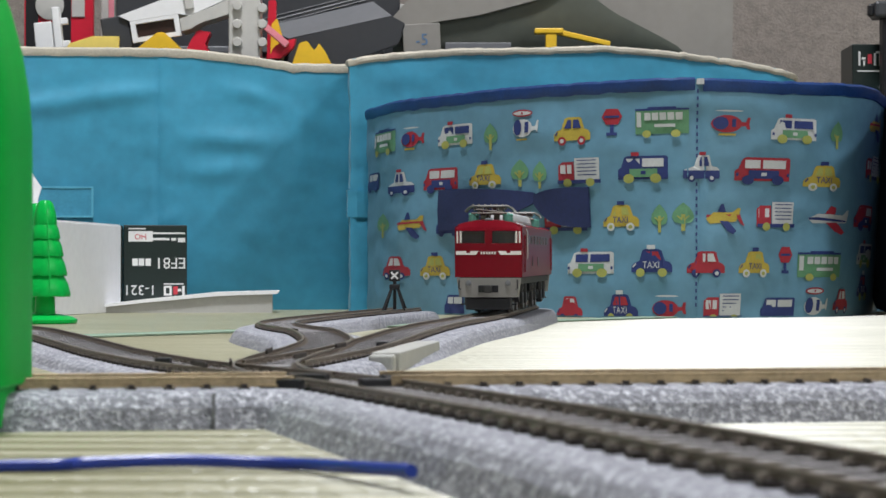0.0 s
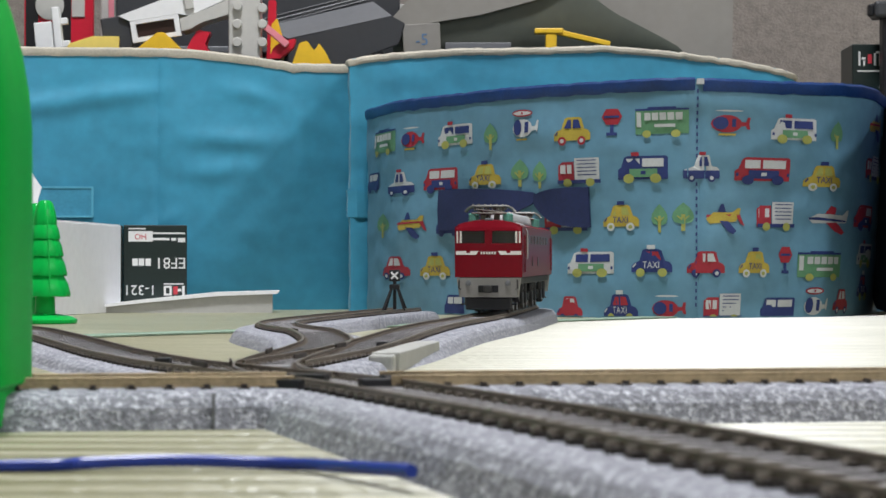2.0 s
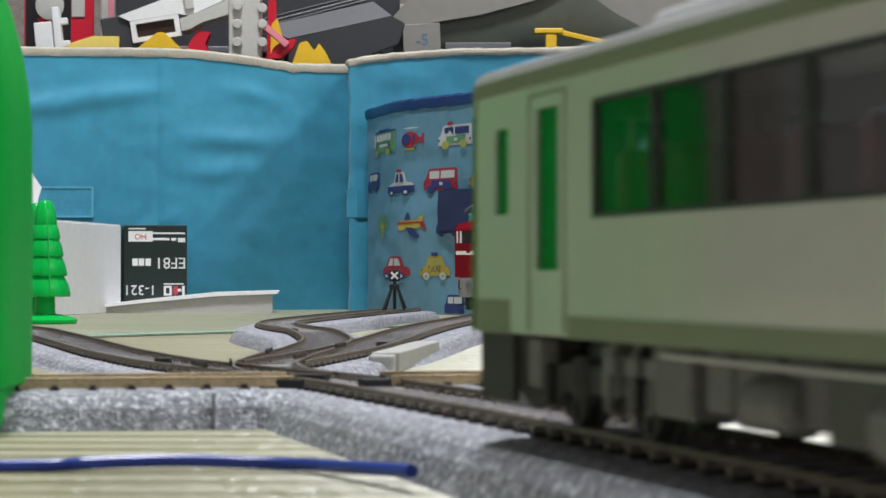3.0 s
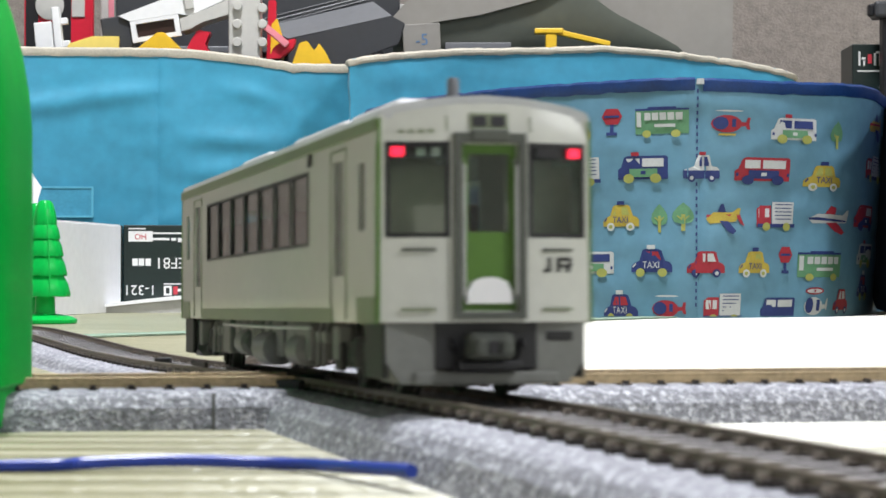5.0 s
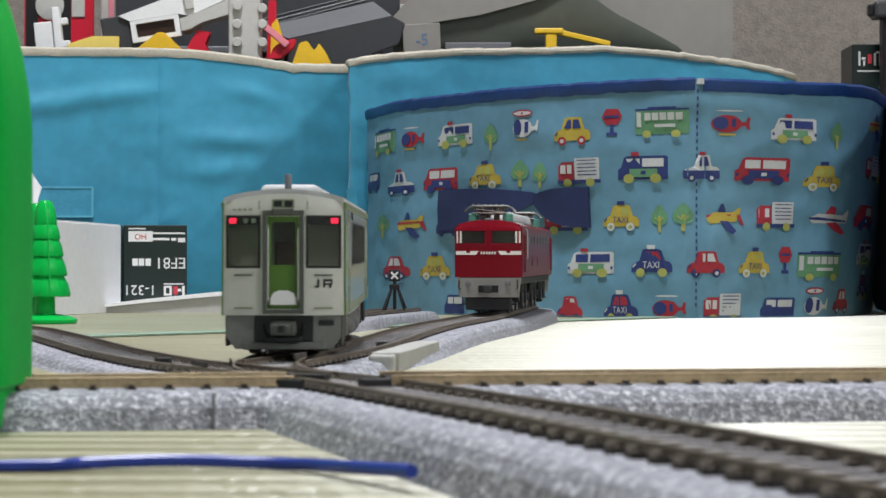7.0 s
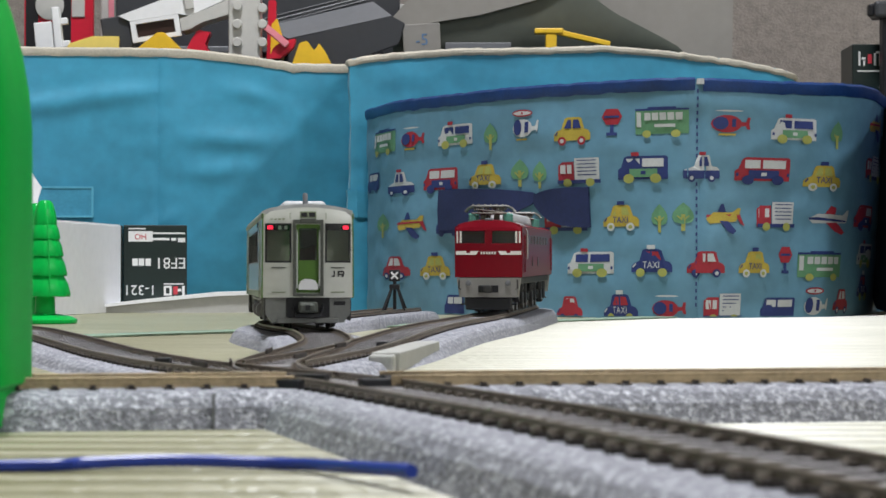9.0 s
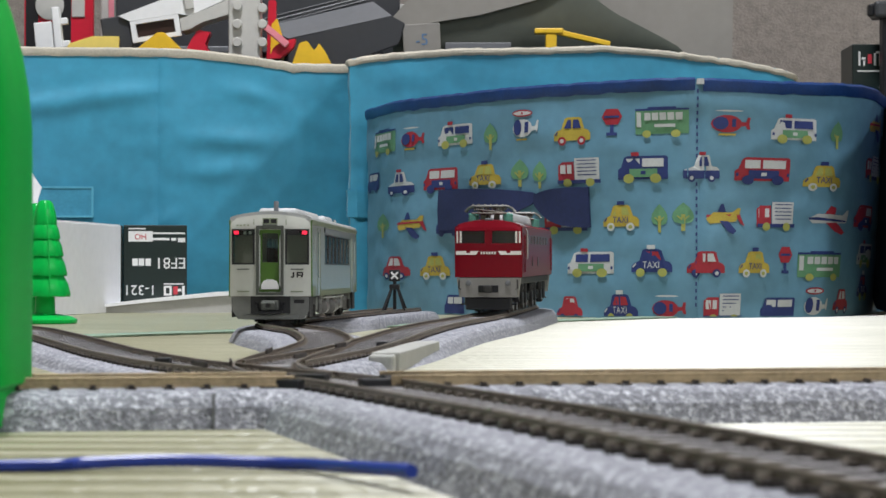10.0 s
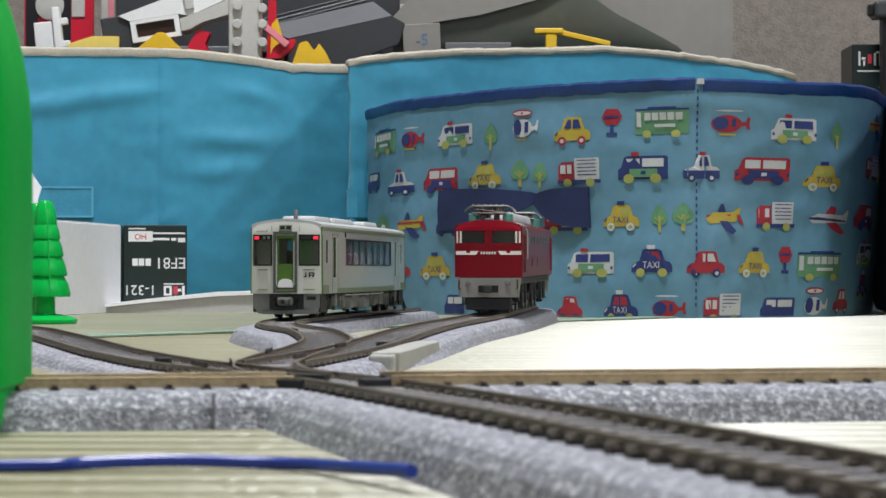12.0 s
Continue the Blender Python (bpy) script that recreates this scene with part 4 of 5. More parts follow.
        wl, wr, dr = (-17.0, -6.9, 26.6, 42.0), (6.9, 17.0, 26.6, 42.0), (-4.8, 4.8, 14.4, 41.8)
        part("end_face", pierced([-18.3, -16, -13, -10, -7, -3.5, 0, 3.5, 7, 10, 13, 16, 18.3], [12.5, 20, 43.5, 46, 48.5], [wl, wr, dr], 1.0, pl), RC_BODY, car, "pale grey-green cab end", smooth=True)
        for h in (wl, wr):
            pane("windscreen", [h[0], (h[0] + h[1]) / 2, h[1]], h[2:], pl, 0.3, 0.35, GLASS, car, "green-tinted cab windscreen")
            part("windscreen_frame", pierced([h[0] - 0.15, h[1] + 0.15], [h[2] - 0.15, h[3] + 0.15], [(h[0] + 0.55, h[1] - 0.55, h[2] + 0.55, h[3] - 0.55)], 0.5, lambda u, v, w, q=pl: q(u, v, w - 0.2)), BLACK, car)
            part("lamp_mask", pierced([h[0] + 0.4, h[1] - 0.4], [39.4, 41.7], [], 0.3, lambda u, v, w, q=pl: q(u, v, w + 0.9)), BLACK, car)
            sgn = -1 if h[0] < 0 else 1
            ends = sorted((sgn * 14.1, sgn * 16.2))
            if e < 0:
                part("tail_lamp", pierced(ends, [39.8, 41.3], [], 0.3, lambda u, v, w, q=pl: q(u, v, w - 0.1)), TAIL, car, "glowing red tail lamp")
            for q0 in (8.2, 10.6):
                a = sorted((sgn * q0, sgn * (q0 + 1.3)))
                part("head_lamp", pierced(a, [39.8, 41.2], [], 0.3, lambda u, v, w, q=pl: q(u, v, w + 0.7)), RC_BRIGHT, car)
            for z in (24.2, 14.4):
                a = sorted((sgn * 9.2, sgn * 14.6))
                part("grab_rail", pierced(a, [z, z + 0.45], [], 0.7, lambda u, v, w, q=pl: q(u, v, w - 0.6)), RC_FRAME if z > 20 else RC_BAND, car)
        # gangway: frame, green door, window, and the folded step plate
        part("gangway_frame", pierced([-6.1, 6.1], [13.0, 43.6], [(-4.9, 4.9, 14.2, 42.0)], 1.6, lambda u, v, w, q=pl: q(u, v - 0.0, w - 1.1)), RC_FRAME, car, "dark grey gangway frame")
        for sg in (-1, 1):
            bm = bmesh.new()
            x = e * 121.6
            add_tube(bm, [(x - e * 1.2, sg * 4.5, 16.5), (x, sg * 4.5, 17.2), (x, sg * 4.5, 38.4), (x - e * 1.2, sg * 4.5, 39.2)], 0.32, 6)
            part("door_handrail", bm, RC_BRIGHT, car, "silver door handrail", smooth=True)
            part("panel_seam", pierced(sorted((sg * 7.0, sg * 7.3)), [43.9, 46.6], [], 0.3, lambda u, v, w, q=pl: q(u, v, w - 0.12)), RC_BAND, car)
        for u in (-2.4, 2.4):
            part("box_bracket", pierced([u - 0.35, u + 0.35], [42.8, 44.2], [], 0.5, lambda a, v, w, q=pl: q(a, v, w - 0.5)), RC_FRAME, car)
        part("route_window", pierced([8.0, 12.6] if e > 0 else [-12.6, -8.0], [39.7, 41.3], [], 0.2, lambda u, v, w, q=pl: q(u, v, w - 0.25)), BLACK, car)
        part("gangway_top", rbox(-3.2, 3.2, -0.8, 0.8, 42.2, 44.2, 0.3, mmat(e * 121.6, 0, 0, 0, 0, 90)), RC_FRAME, car)
        part("end_door", pierced([-4.9, 4.9], [14.2, 42.0], [(-3.5, 3.5, 27.4, 40.2)], 0.6, lambda u, v, w, q=pl: q(u, v, w + 0.7)), RC_DOOR, car, "green gangway end door")
        pane("end_door_window", [-3.5, 3.5], [27.4, 40.2], pl, 0.9, 0.3, GLASS, car)
        bm = bmesh.new()
        add_prism(bm, [(-3.9, 15.6), (3.9, 15.6), (3.8, 17.6), (2.9, 19.2), (1.2, 19.9), (-1.2, 19.9), (-2.9, 19.2), (-3.8, 17.6)], e * 120.4, e * 121.2, "x")
        part("step_plate", bm, T_WHITE, car, "white half-round step plate")
        part("destination_box", pierced([-3.3, 3.3], [44.2, 46.9], [], 0.5, lambda u, v, w, q=pl: q(u, v, w - 0.3)), RC_BAND, car)
        for a in ((-2.8, -0.4), (0.4, 2.8)):
            part("destination_window", pierced(a, [44.7, 46.4], [], 0.3, lambda u, v, w, q=pl: q(u, v, w - 0.5)), BLACK, car)
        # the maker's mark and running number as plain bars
        y = 12.4 if e < 0 else -12.4
        for k, (du, dv, lw, lh) in enumerate(((-2.0, 0.0, 0.6, 2.4), (-2.5, -1.0, 1.2, 0.5), (-0.3, 0.0, 0.6, 2.4), (1.0, 0.9, 2.2, 0.6), (1.0, -0.2, 2.2, 0.5), (1.95, 0.35, 0.5, 1.2), (1.5, -0.85, 0.8, 0.75))):
            uu, vv = (-y) * 1.0 + (-du if e < 0 else du), 22.0 + dv
            part("emblem_bar", pierced([uu - lw / 2, uu + lw / 2], [vv - lh / 2, vv + lh / 2], [], 0.25, lambda u, v, w, q=pl: q(u, v, w - 0.24)), BLACK, car)
        for k in range(4):
            uu = (14.6 - 1.6 * k) * (1 if e < 0 else -1)
            part("number_bar", pierced([uu - 0.5, uu + 0.5], [43.6, 44.3], [], 0.2, lambda u, v, w, q=pl: q(u, v, w - 0.2)), RC_BAND, car)
        # skirt, buffer beam and coupler
        bm = bmesh.new()
        for sg in (-1, 1):
            add_prism(bm, [(sg * 7.6, 12.4), (sg * 17.0, 12.4), (sg * 17.0, 6.0), (sg * 14.4, 2.4), (sg * 7.6, 2.4)], e * 105, e * 118.6, "x")
        add_box(bm, min(e * 112, e * 119.4), max(e * 112, e * 119.4), -12.4, 12.4, 2.2, 4.4, 0.5)
        part("skirt", bm, RC_SKIRT, car, "dark grey cab skirt")
        part("buffer_recess", rbox(min(e * 108, e * 119.0), max(e * 108, e * 119.0), -8.8, 8.8, 4.6, 13.0, 0.4), BLACK, car)
        bm = bmesh.new()
        add_box(bm, min(e * 114, e * 122.8), max(e * 114, e * 122.8), -3.9, 3.9, 6.4, 10.8, 1.0)
        add_box(bm, min(e * 120, e * 125.4), max(e * 120, e * 125.4), -2.6, 3.6, 6.8, 10.2, 0.9)
        add_box(bm, min(e * 121, e * 126.4), max(e * 121, e * 126.4), -2.6, -0.6, 7.2, 9.8, 0.6)
        part("coupler", bm, RC_FRAME, car, "dark grey knuckle coupler")
        part("coupler_slot", rbox(min(e * 125.2, e * 125.7), max(e * 125.2, e * 125.7), -0.4, 1.4, 7.4, 9.6, 0.2), BLACK, car)
        part("coupler_tray", rbox(min(e * 116, e * 121.6), max(e * 116, e * 121.6), -5.4, 5.4, 4.6, 6.2, 0.4), BLACK, car)
        for sg in (-1, 1):
            bm = bmesh.new()
            add_tube(bm, [(e * 117.5, sg * 6.2, 10.8), (e * 120.2, sg * 5.8, 8.6), (e * 119.0, sg * 5.0, 6.2)], 0.5, 6)
            part("brake_hose", bm, BLACK, car, smooth=True)
        part("skirt_plate", rbox(min(e * 118.4, e * 118.9), max(e * 118.4, e * 118.9), 10.4 if e > 0 else -15.0, 15.0 if e > 0 else -10.4, 9.4, 11.0, 0.2), BLACK, car)
    # inside: floor, seats, bulkheads
    part("saloon_floor", rbox(-118, 118, -17.2, 17.2, 12.3, 13.6, 0.2), RC_SEAT, car)
    part("saloon_ceiling", rbox(-117, 117, -17, 17, 44.6, 45.6, 0.2), RC_ROOF, car)
    # pale panels added close behind the windscreens to brighten the glass
    for x in (-113, 112):
        part("cab_backdrop", rbox(x, x + 0.8, -16.6, -5, 13.6, 38.8, 0.1), RC_SEAT, car)
        part("cab_backdrop", rbox(x, x + 0.8, 5, 16.6, 13.6, 38.8, 0.1), RC_SEAT, car)
    for x in (-101, 101):
        part("bulkhead", pierced([-17, 17], [13.6, 44.6], [(-4, 4, 13.6, 41)], 0.8, lambda u, v, w, q=x: (q + w, u, v)), RC_SEAT, car)
    for i in range(9):
        for sg in (-1, 1):
            part("seat", rbox(-64 + 16 * i, -56 + 16 * i, sg * 11 - 5.5, sg * 11 + 5.5, 13.6, 25.0 - (i % 2) * 1.0, 1.0), RC_SEAT, car)
    for i in range(10):
        for sg in (-1, 1):
            part("seat_back", rbox(-68.5 + 15 * i, -65.5 + 15 * i, sg * 10.5 - 5.8, sg * 10.5 + 5.8, 24.0, 34.5, 0.8), RC_PLUSH, car, "dark red seat back")
    # bogies, each with two wheelsets that turn
    bogies = []
    for x in (-86, 86):
        bg = new("bogie")
        bg.parent = car
        bg.matrix_basis = mmat(x, 0, 0)
        for sg in (-1, 1):
            bm = bmesh.new()
            add_prism(bm, [(-19, 5.0), (-16, 4.0), (-9, 4.0), (-6, 5.4), (6, 5.4), (9, 4.0), (16, 4.0), (19, 5.0), (19, 7.4), (7, 8.8), (-7, 8.8), (-19, 7.4)], sg * 12.2, sg * 14.2, "y")
            for q in (-13, 13):
                add_box(bm, q - 2.4, q + 2.4, min(sg * 14, sg * 15.4), max(sg * 14, sg * 15.4), 3.4, 8.6, 0.5)
            add_lathe(bm, [(2.2, 4.4), (2.6, 6.5), (2.2, 9.8)], 12, mmat(0, sg * 13.2, 0))
            part("side_frame", bm, RC_UNDER, bg)
        part("bolster", rbox(-4, 4, -12, 12, 5.0, 11.6, 0.5), BLACK, bg)
        sets = []
        for q in (-13, 13):
            bm = bmesh.new()
            for sg in (-1, 1):
                add_lathe(bm, [(5.9, 0), (5.9, 0.7), (5.2, 1.0), (5.0, 3.0), (1.2, 3.2)], 24, Matrix.Translation((0, sg * 7.6 * MM, 0)) @ pose(0, 0, 0, -90 * sg))
                for k in range(6):
                    add_box(bm, 1.4, 4.2, -0.5, 0.5, 2.9, 3.4, 0, Matrix.Translation((0, sg * 7.6 * MM, 0)) @ pose(0, 0, 0, -90 * sg) @ pose(0, 0, 0, 0, 0, 60 * k))
            add_tube(bm, [(0, -9, 0), (0, 9, 0)], 1.0, 8)
            ws = part("wheelset", bm, RC_UNDER, bg, "dark metal wheels on an axle", smooth=True)
            ws.matrix_basis = mmat(q, 0, 5.2)
            sets.append((ws, q))
        bogies.append((bg, x, sets))
    return car, bogies


RAILCAR, BOGIES = railcar()

# ---- the red electric locomotive: x along the track, near end at 0 ----
def loco_top(y):
    return 49.6 - 3.2 * (abs(y) / 18.1) ** 2.4


def locomotive():
    ob = thing("locomotive", "glossy red model electric locomotive with cream stripe and grey skirt", "model train", mmat(24.2, 1143, 9.95, 0, -0.45, 83))
    L, W = 219.0, 18.1

    def side(s):
        return lambda u, v, w: (u, s * (W - w), v)

    def end(e):
        base = 0.0 if e < 0 else L

        def place(u, v, w):
            z = v if v < 44.6 else 44.6 + (v - 44.6) / 5.0 * (loco_top(u) - 44.6)
            back = 1.6 * (abs(u) / W) ** 3 + (0.35 * (v - 44.6) if v > 44.6 else 0)
            return (base - e * (back + w), u, z)
        return place
    for s in (-1, 1):
        q = side(s)
        holes = [(34 + 22 * i, 46 + 22 * i, 37.5, 42.0) for i in range(7)] + [(9.5, 13.5, 33.0, 43.0), (205.5, 209.5, 33.0, 43.0)]
        part("side_wall", pierced([1.6, L - 1.6], [19.3, 30, 46.4], holes, 0.9, q), LOCO_RED, ob, "glossy red body side")
        for h in holes[:7]:
            bm = bmesh.new()
            for k in range(5):
                add_box(bm, h[0] - 0.3, h[1] + 0.3, s * W - 0.6, s * W + 0.1, h[2] + 0.1 + k * 0.95, h[2] + 0.7 + k * 0.95, 0)
            part("louvre", bm, T_MID, ob)
        for h in holes[7:]:
            pane("cab_door_window", h[:2], h[2:], q, 0.4, 0.3, GLASS, ob)
        for x in (8, 15.5, 203.5, 211):
            bm = bmesh.new()
            add_tube(bm, [(x, s * (W + 0.6), 22), (x, s * (W + 0.6), 42)], 0.22, 6)
            part("handrail", bm, LOCO_RED, ob)
        # running gear
        for k, x in enumerate((22, 44, 88, 110, 154, 176)):
            bm = bmesh.new()
            add_lathe(bm, [(7.0, 0), (7.0, 0.8), (6.2, 1.1), (6.0, 3.0), (1.4, 3.3)], 24, mmat(x + 10, s * 7.6, 6.2) @ pose(0, 0, 0, -90 * s))
            part("wheel", bm, PAN, ob, smooth=True)
        for x in (43, 109, 175):
            bm = bmesh.new()
            add_prism(bm, [(x - 24, 8), (x - 18, 5.4), (x - 6, 5.4), (x - 3, 7), (x + 3, 7), (x + 6, 5.4), (x + 18, 5.4), (x + 24, 8), (x + 24, 10.5), (x - 24, 10.5)], s * 12.0, s * 14.4, "y")
            for d in (-12, 12):
                add_box(bm, x + d - 3, x + d + 3, min(s * 14, s * 16), max(s * 14, s * 16), 4.6, 10.8, 0.6)
                add_lathe(bm, [(1.8, 10.4), (2.0, 13), (1.8, 17)], 10, mmat(x + d, s * 14.2, 0))
            part("bogie_frame", bm, BLACK, ob)
        part("underframe", rbox(9.4, L - 9.4, min(s * 10, s * 16.4), max(s * 10, s * 16.4), 15.5, 19.2, 0.5), RC_UNDER, ob)
    part("belly", rbox(8, L - 8, -11, 11, 6.5, 16, 0.6), BLACK, ob)
    for e in (-1, 1):
        q = end(e)
        wl, wr = (-15.6, -2.0, 37.5, 44.0), (2.0, 15.6, 37.5, 44.0)
        part("end_face", pierced([-W, -15, -10, -5, 0, 5, 10, 15, W], [19.3, 30, 44.6, 47, 49.6], [wl, wr], 1.0, q), LOCO_RED, ob, "glossy red cab end", smooth=True)
        for h in (wl, wr):
            pane("windscreen", [h[0], (h[0] + h[1]) / 2, h[1]], h[2:], q, 0.45, 0.3, GLASS_DULL, ob, "dark cab windscreen")
            a = sorted((math.copysign(14.4, h[0] + h[1]), math.copysign(15.4, h[0] + h[1])))
            part("windscreen_edge", pierced(a, [37.6, 43.9], [], 0.4, lambda u, v, w, k=q: k(u, v, w - 0.2)), LOCO_WHITE, ob)
            a = sorted((math.copysign(16.3, h[0] + h[1]), math.copysign(17.2, h[0] + h[1])))
            part("corner_lamp", pierced(a, [37.6, 43.9], [], 0.4, lambda u, v, w, k=q: k(u, v, w - 0.25)), LOCO_WHITE, ob)
        for sg in (-1, 1):
            bm = bmesh.new()
            pts = [(sg * 17.6, 31.3), (sg * 17.6, 33.3), (sg * 5.2, 33.3), (sg * 6.6, 31.3)]
            lo = [bm.verts.new([c * MM for c in q(u, v, -0.3)]) for u, v in pts]
            hi = [bm.verts.new([c * MM for c in q(u, v, 0.3)]) for u, v in pts]
            bm.faces.new(lo)
            for i in range(4):
                bm.faces.new((lo[i], lo[(i + 1) % 4], hi[(i + 1) % 4], hi[i]))
            part("stripe", bm, LOCO_WHITE, ob, "cream front stripe")
            bm = bmesh.new()
            add_lathe(bm, [(1.5, 0), (1.5, 1.2), (1.1, 1.4)], 16, mmat(0.2 if e < 0 else L - 0.2, sg * 10.6, 16.2) @ pose(0, 0, 0, 0, 90 * e))
            part("tail_light", bm, T_MID, ob, smooth=True)
            part("step", rbox(min(-e * 1, -e * 5) + (L if e > 0 else 0), max(-e * 1, -e * 5) + (L if e > 0 else 0), sg * 12 - 3, sg * 12 + 3, 4.4, 5.2, 0.2), BLACK, ob)
            bm = bmesh.new()
            x = -0.6 if e < 0 else L + 0.6
            add_tube(bm, [(x, sg * 15.5, 18), (x, sg * 15.8, 13.5), (x, sg * 14.6, 12.8)], 0.35, 6)
            part("hose", bm, BLACK, ob)
        for k in range(6):
            u = -3.6 + k * 1.45
            part("number_bar", pierced([u - 0.45, u + 0.45], [31.6, 33.0], [], 0.3, lambda a, v, w, p=q: p(a, v, w - 0.3)), LOCO_WHITE, ob)
        bm = bmesh.new()
        x0, x1 = (-0.2, 9) if e < 0 else (L - 9, L + 0.2)
        add_prism(bm, [(-17.0, 19.0), (17.0, 19.0), (15.6, 8.6), (-15.6, 8.6)], x0, x1, "x")
        part("front_skirt", bm, LOCO_GREY, ob, "beige-grey front skirt")
        part("coupler_pocket", rbox(min(-e * 1, e * 0.6) + (L if e > 0 else 0), max(-e * 1, e * 0.6) + (L if e > 0 else 0), -5.4, 5.4, 11.2, 15.0, 0.3), BLACK, ob)
        bm = bmesh.new()
        add_box(bm, (-5 if e < 0 else L), (0 if e < 0 else L + 5), -2.2, 2.2, 11.0, 15.2, 0.7)
        part("coupler", bm, RC_UNDER, ob, "dark knuckle coupler")
        part("snow_guard", rbox((0.6 if e < 0 else L - 6), (6 if e < 0 else L - 0.6), -12.5, 12.5, 1.8, 8.6, 1.0), BLACK, ob)
    bm = bmesh.new()
    add_prism(bm, [(-W, 46.3), (-W + 0.6, 46.6)] + [(y, loco_top(y)) for y in (-14, -9, -4, 0, 4, 9, 14)] + [(W - 0.6, 46.6), (W, 46.3), (W - 1.5, 45.6), (-W + 1.5, 45.6)], 2.4, L - 2.4, "x")
    part("roof", bm, LOCO_RED, ob, "red curved roof", smooth=True)
    part("roof_hood", rbox(46, 176, -9.5, 9.5, 48.8, 55.0, 1.6, taper=1.8), RC_ROOF, ob, "silver-white roof equipment hood", smooth=True)
    for x0 in (14, 196):
        for x, y in ((-7, 9.2), (-7, -9.2), (9, 9.2), (9, -9.2)):
            bm = bmesh.new()
            add_lathe(bm, [(2.0, 48.4), (2.2, 49.0), (2.0, 50), (2.2, 51.0), (2.0, 52), (2.2, 53.0), (1.8, 53.6)], 12, mmat(x0 + x, y, 0))
            part("insulator", bm, LOCO_TEAL, ob, "teal insulator", smooth=True)
        # folded pantograph
        bm = bmesh.new()
        for y in (-9.2, 9.2):
            add_tube(bm, [(x0 - 9, y, 53.4), (x0 + 11, y, 53.4)], 0.55, 6)
        for x in (-9, 1, 11):
            add_tube(bm, [(x0 + x, -9.4, 53.6), (x0 + x, 9.4, 53.6)], 0.55, 6)
        for y in (-6, 6):
            add_tube(bm, [(x0 - 7, y, 54.2), (x0 + 8, y * 0.8, 55.4), (x0 - 6, y * 0.7, 56.6)], 0.8, 6)
        for k in range(5):
            add_tube(bm, [(x0 - 8 + 4 * k, -7.5, 54.0), (x0 - 6 + 4 * k, 7.5, 55.6)], 0.6, 6)
        part("pantograph_frame", bm, PAN, ob, "folded steel pantograph")
        for x in (-5, -1):
            bm = bmesh.new()
            add_tube(bm, [(x0 + x, -13.4, 54.4), (x0 + x, -11.8, 56.2), (x0 + x, -9.5, 57.4), (x0 + x, 9.5, 57.4), (x0 + x, 11.8, 56.2), (x0 + x, 13.4, 54.4)], 0.85, 6)
            part("pan_head", bm, STEEL, ob, smooth=True)
        bm = bmesh.new()
        for y in (-7.5, -2.5, 2.5, 7.5):
            add_tube(bm, [(x0 - 6, y, 56.6), (x0 - 3, y * 0.9, 58.0), (x0 + 6, y * 0.8, 57.2), (x0 + 10, y * 0.7, 54.4)], 0.55, 6)
        for k in range(6):
            y = -8 + 3.2 * k
            add_tube(bm, [(x0 - 7, y, 55.0), (x0 - 1, y + 1.6, 58.4), (x0 + 4, y, 56.0)], 0.5, 6)
        part("pantograph_arm", bm, PAN, ob, "folded brown metal pantograph arms")
        for y in (-5.5, 5.5):
            bm = bmesh.new()
            add_lathe(bm, [(1.2, 0), (1.5, 0.6), (1.5, 9.4), (1.2, 10)], 12, mmat(x0 - 5, y, 55.4) @ pose(0, 0, 0, 0, 90))
            part("spring_drum", bm, STEEL, ob, smooth=True)
        for x, y in ((3, -3), (5, 2), (0, 4)):
            part("roof_fitting", rbox(x0 + x - 2, x0 + x + 2, y - 1.5, y + 1.5, 49, 53.0, 0.4), PAN, ob)
    for e, x in ((-1, 3.4), (1, L - 3.4)):
        bm = bmesh.new()
        add_tube(bm, [(x, y, loco_top(y) + 0.15) for y in (-16.8, -13, -8, -3, 3, 8, 13, 16.8)], 0.4, 6)
        part("rain_strip", bm, LOCO_RED, ob, smooth=True)
        part("roof_lamp", rbox(x - 1.2, x + 1.2, -2.2, 2.2, 49.3, 50.9, 0.6), T_MID, ob, "small grey roof lamp")
    for s in (-1, 1):
        for x in (27,):
            bm = bmesh.new()
            add_tube(bm, [(x, s * 12.5, 48.6), (x, s * 17.2, 47.0), (x, s * (W + 0.5), 44.0), (x + 2, s * (W + 0.5), 34.0), (x + 2, s * (W + 0.4), 29.0)], 0.5, 6)
            part("drain_pipe", bm, RC_ROOF, ob, "pale grey roof drain pipe", smooth=True)
        part("number_plate", rbox(66, 72, min(s * W, s * (W + 0.3)), max(s * W, s * (W + 0.3)), 25.0, 30.5, 0.1), T_GREY, ob)
        part("maker_plate", rbox(104, 110, min(s * W, s * (W + 0.3)), max(s * W, s * (W + 0.3)), 25.0, 30.0, 0.1), STEEL, ob)
    part("cab_floor", rbox(3, L - 3, -17, 17, 19.4, 20.4, 0.2), RC_SKIRT, ob)
    for x in (26, L - 26):
        part("cab_bulkhead", rbox(x - 0.5, x + 0.5, -16.8, 16.8, 20.4, 45.4, 0.1), GREY_CARD, ob)


locomotive()

# ---- things on the mat ----
def lay_words(body, size, bm, m, idx=0, lift=0.12):
    """Flat lettering in a mesh, placed by m (x right, y up on the surface)."""
    pts, faces = letters(body, size)
    vs = [bm.verts.new(m @ Vector((x * MM, y * MM, lift * MM))) for x, y in pts]
    for f in faces:
        try:
            bm.faces.new([vs[i] for i in f]).material_index = idx
        except ValueError:
            pass


def bars(bm, m, items, lift=0.12):
    for x, y, w, h, idx in items:
        vs = [bm.verts.new(m @ Vector((a * MM, b * MM, lift * MM))) for a, b in ((x, y), (x + w, y), (x + w, y + h), (x, y + h))]
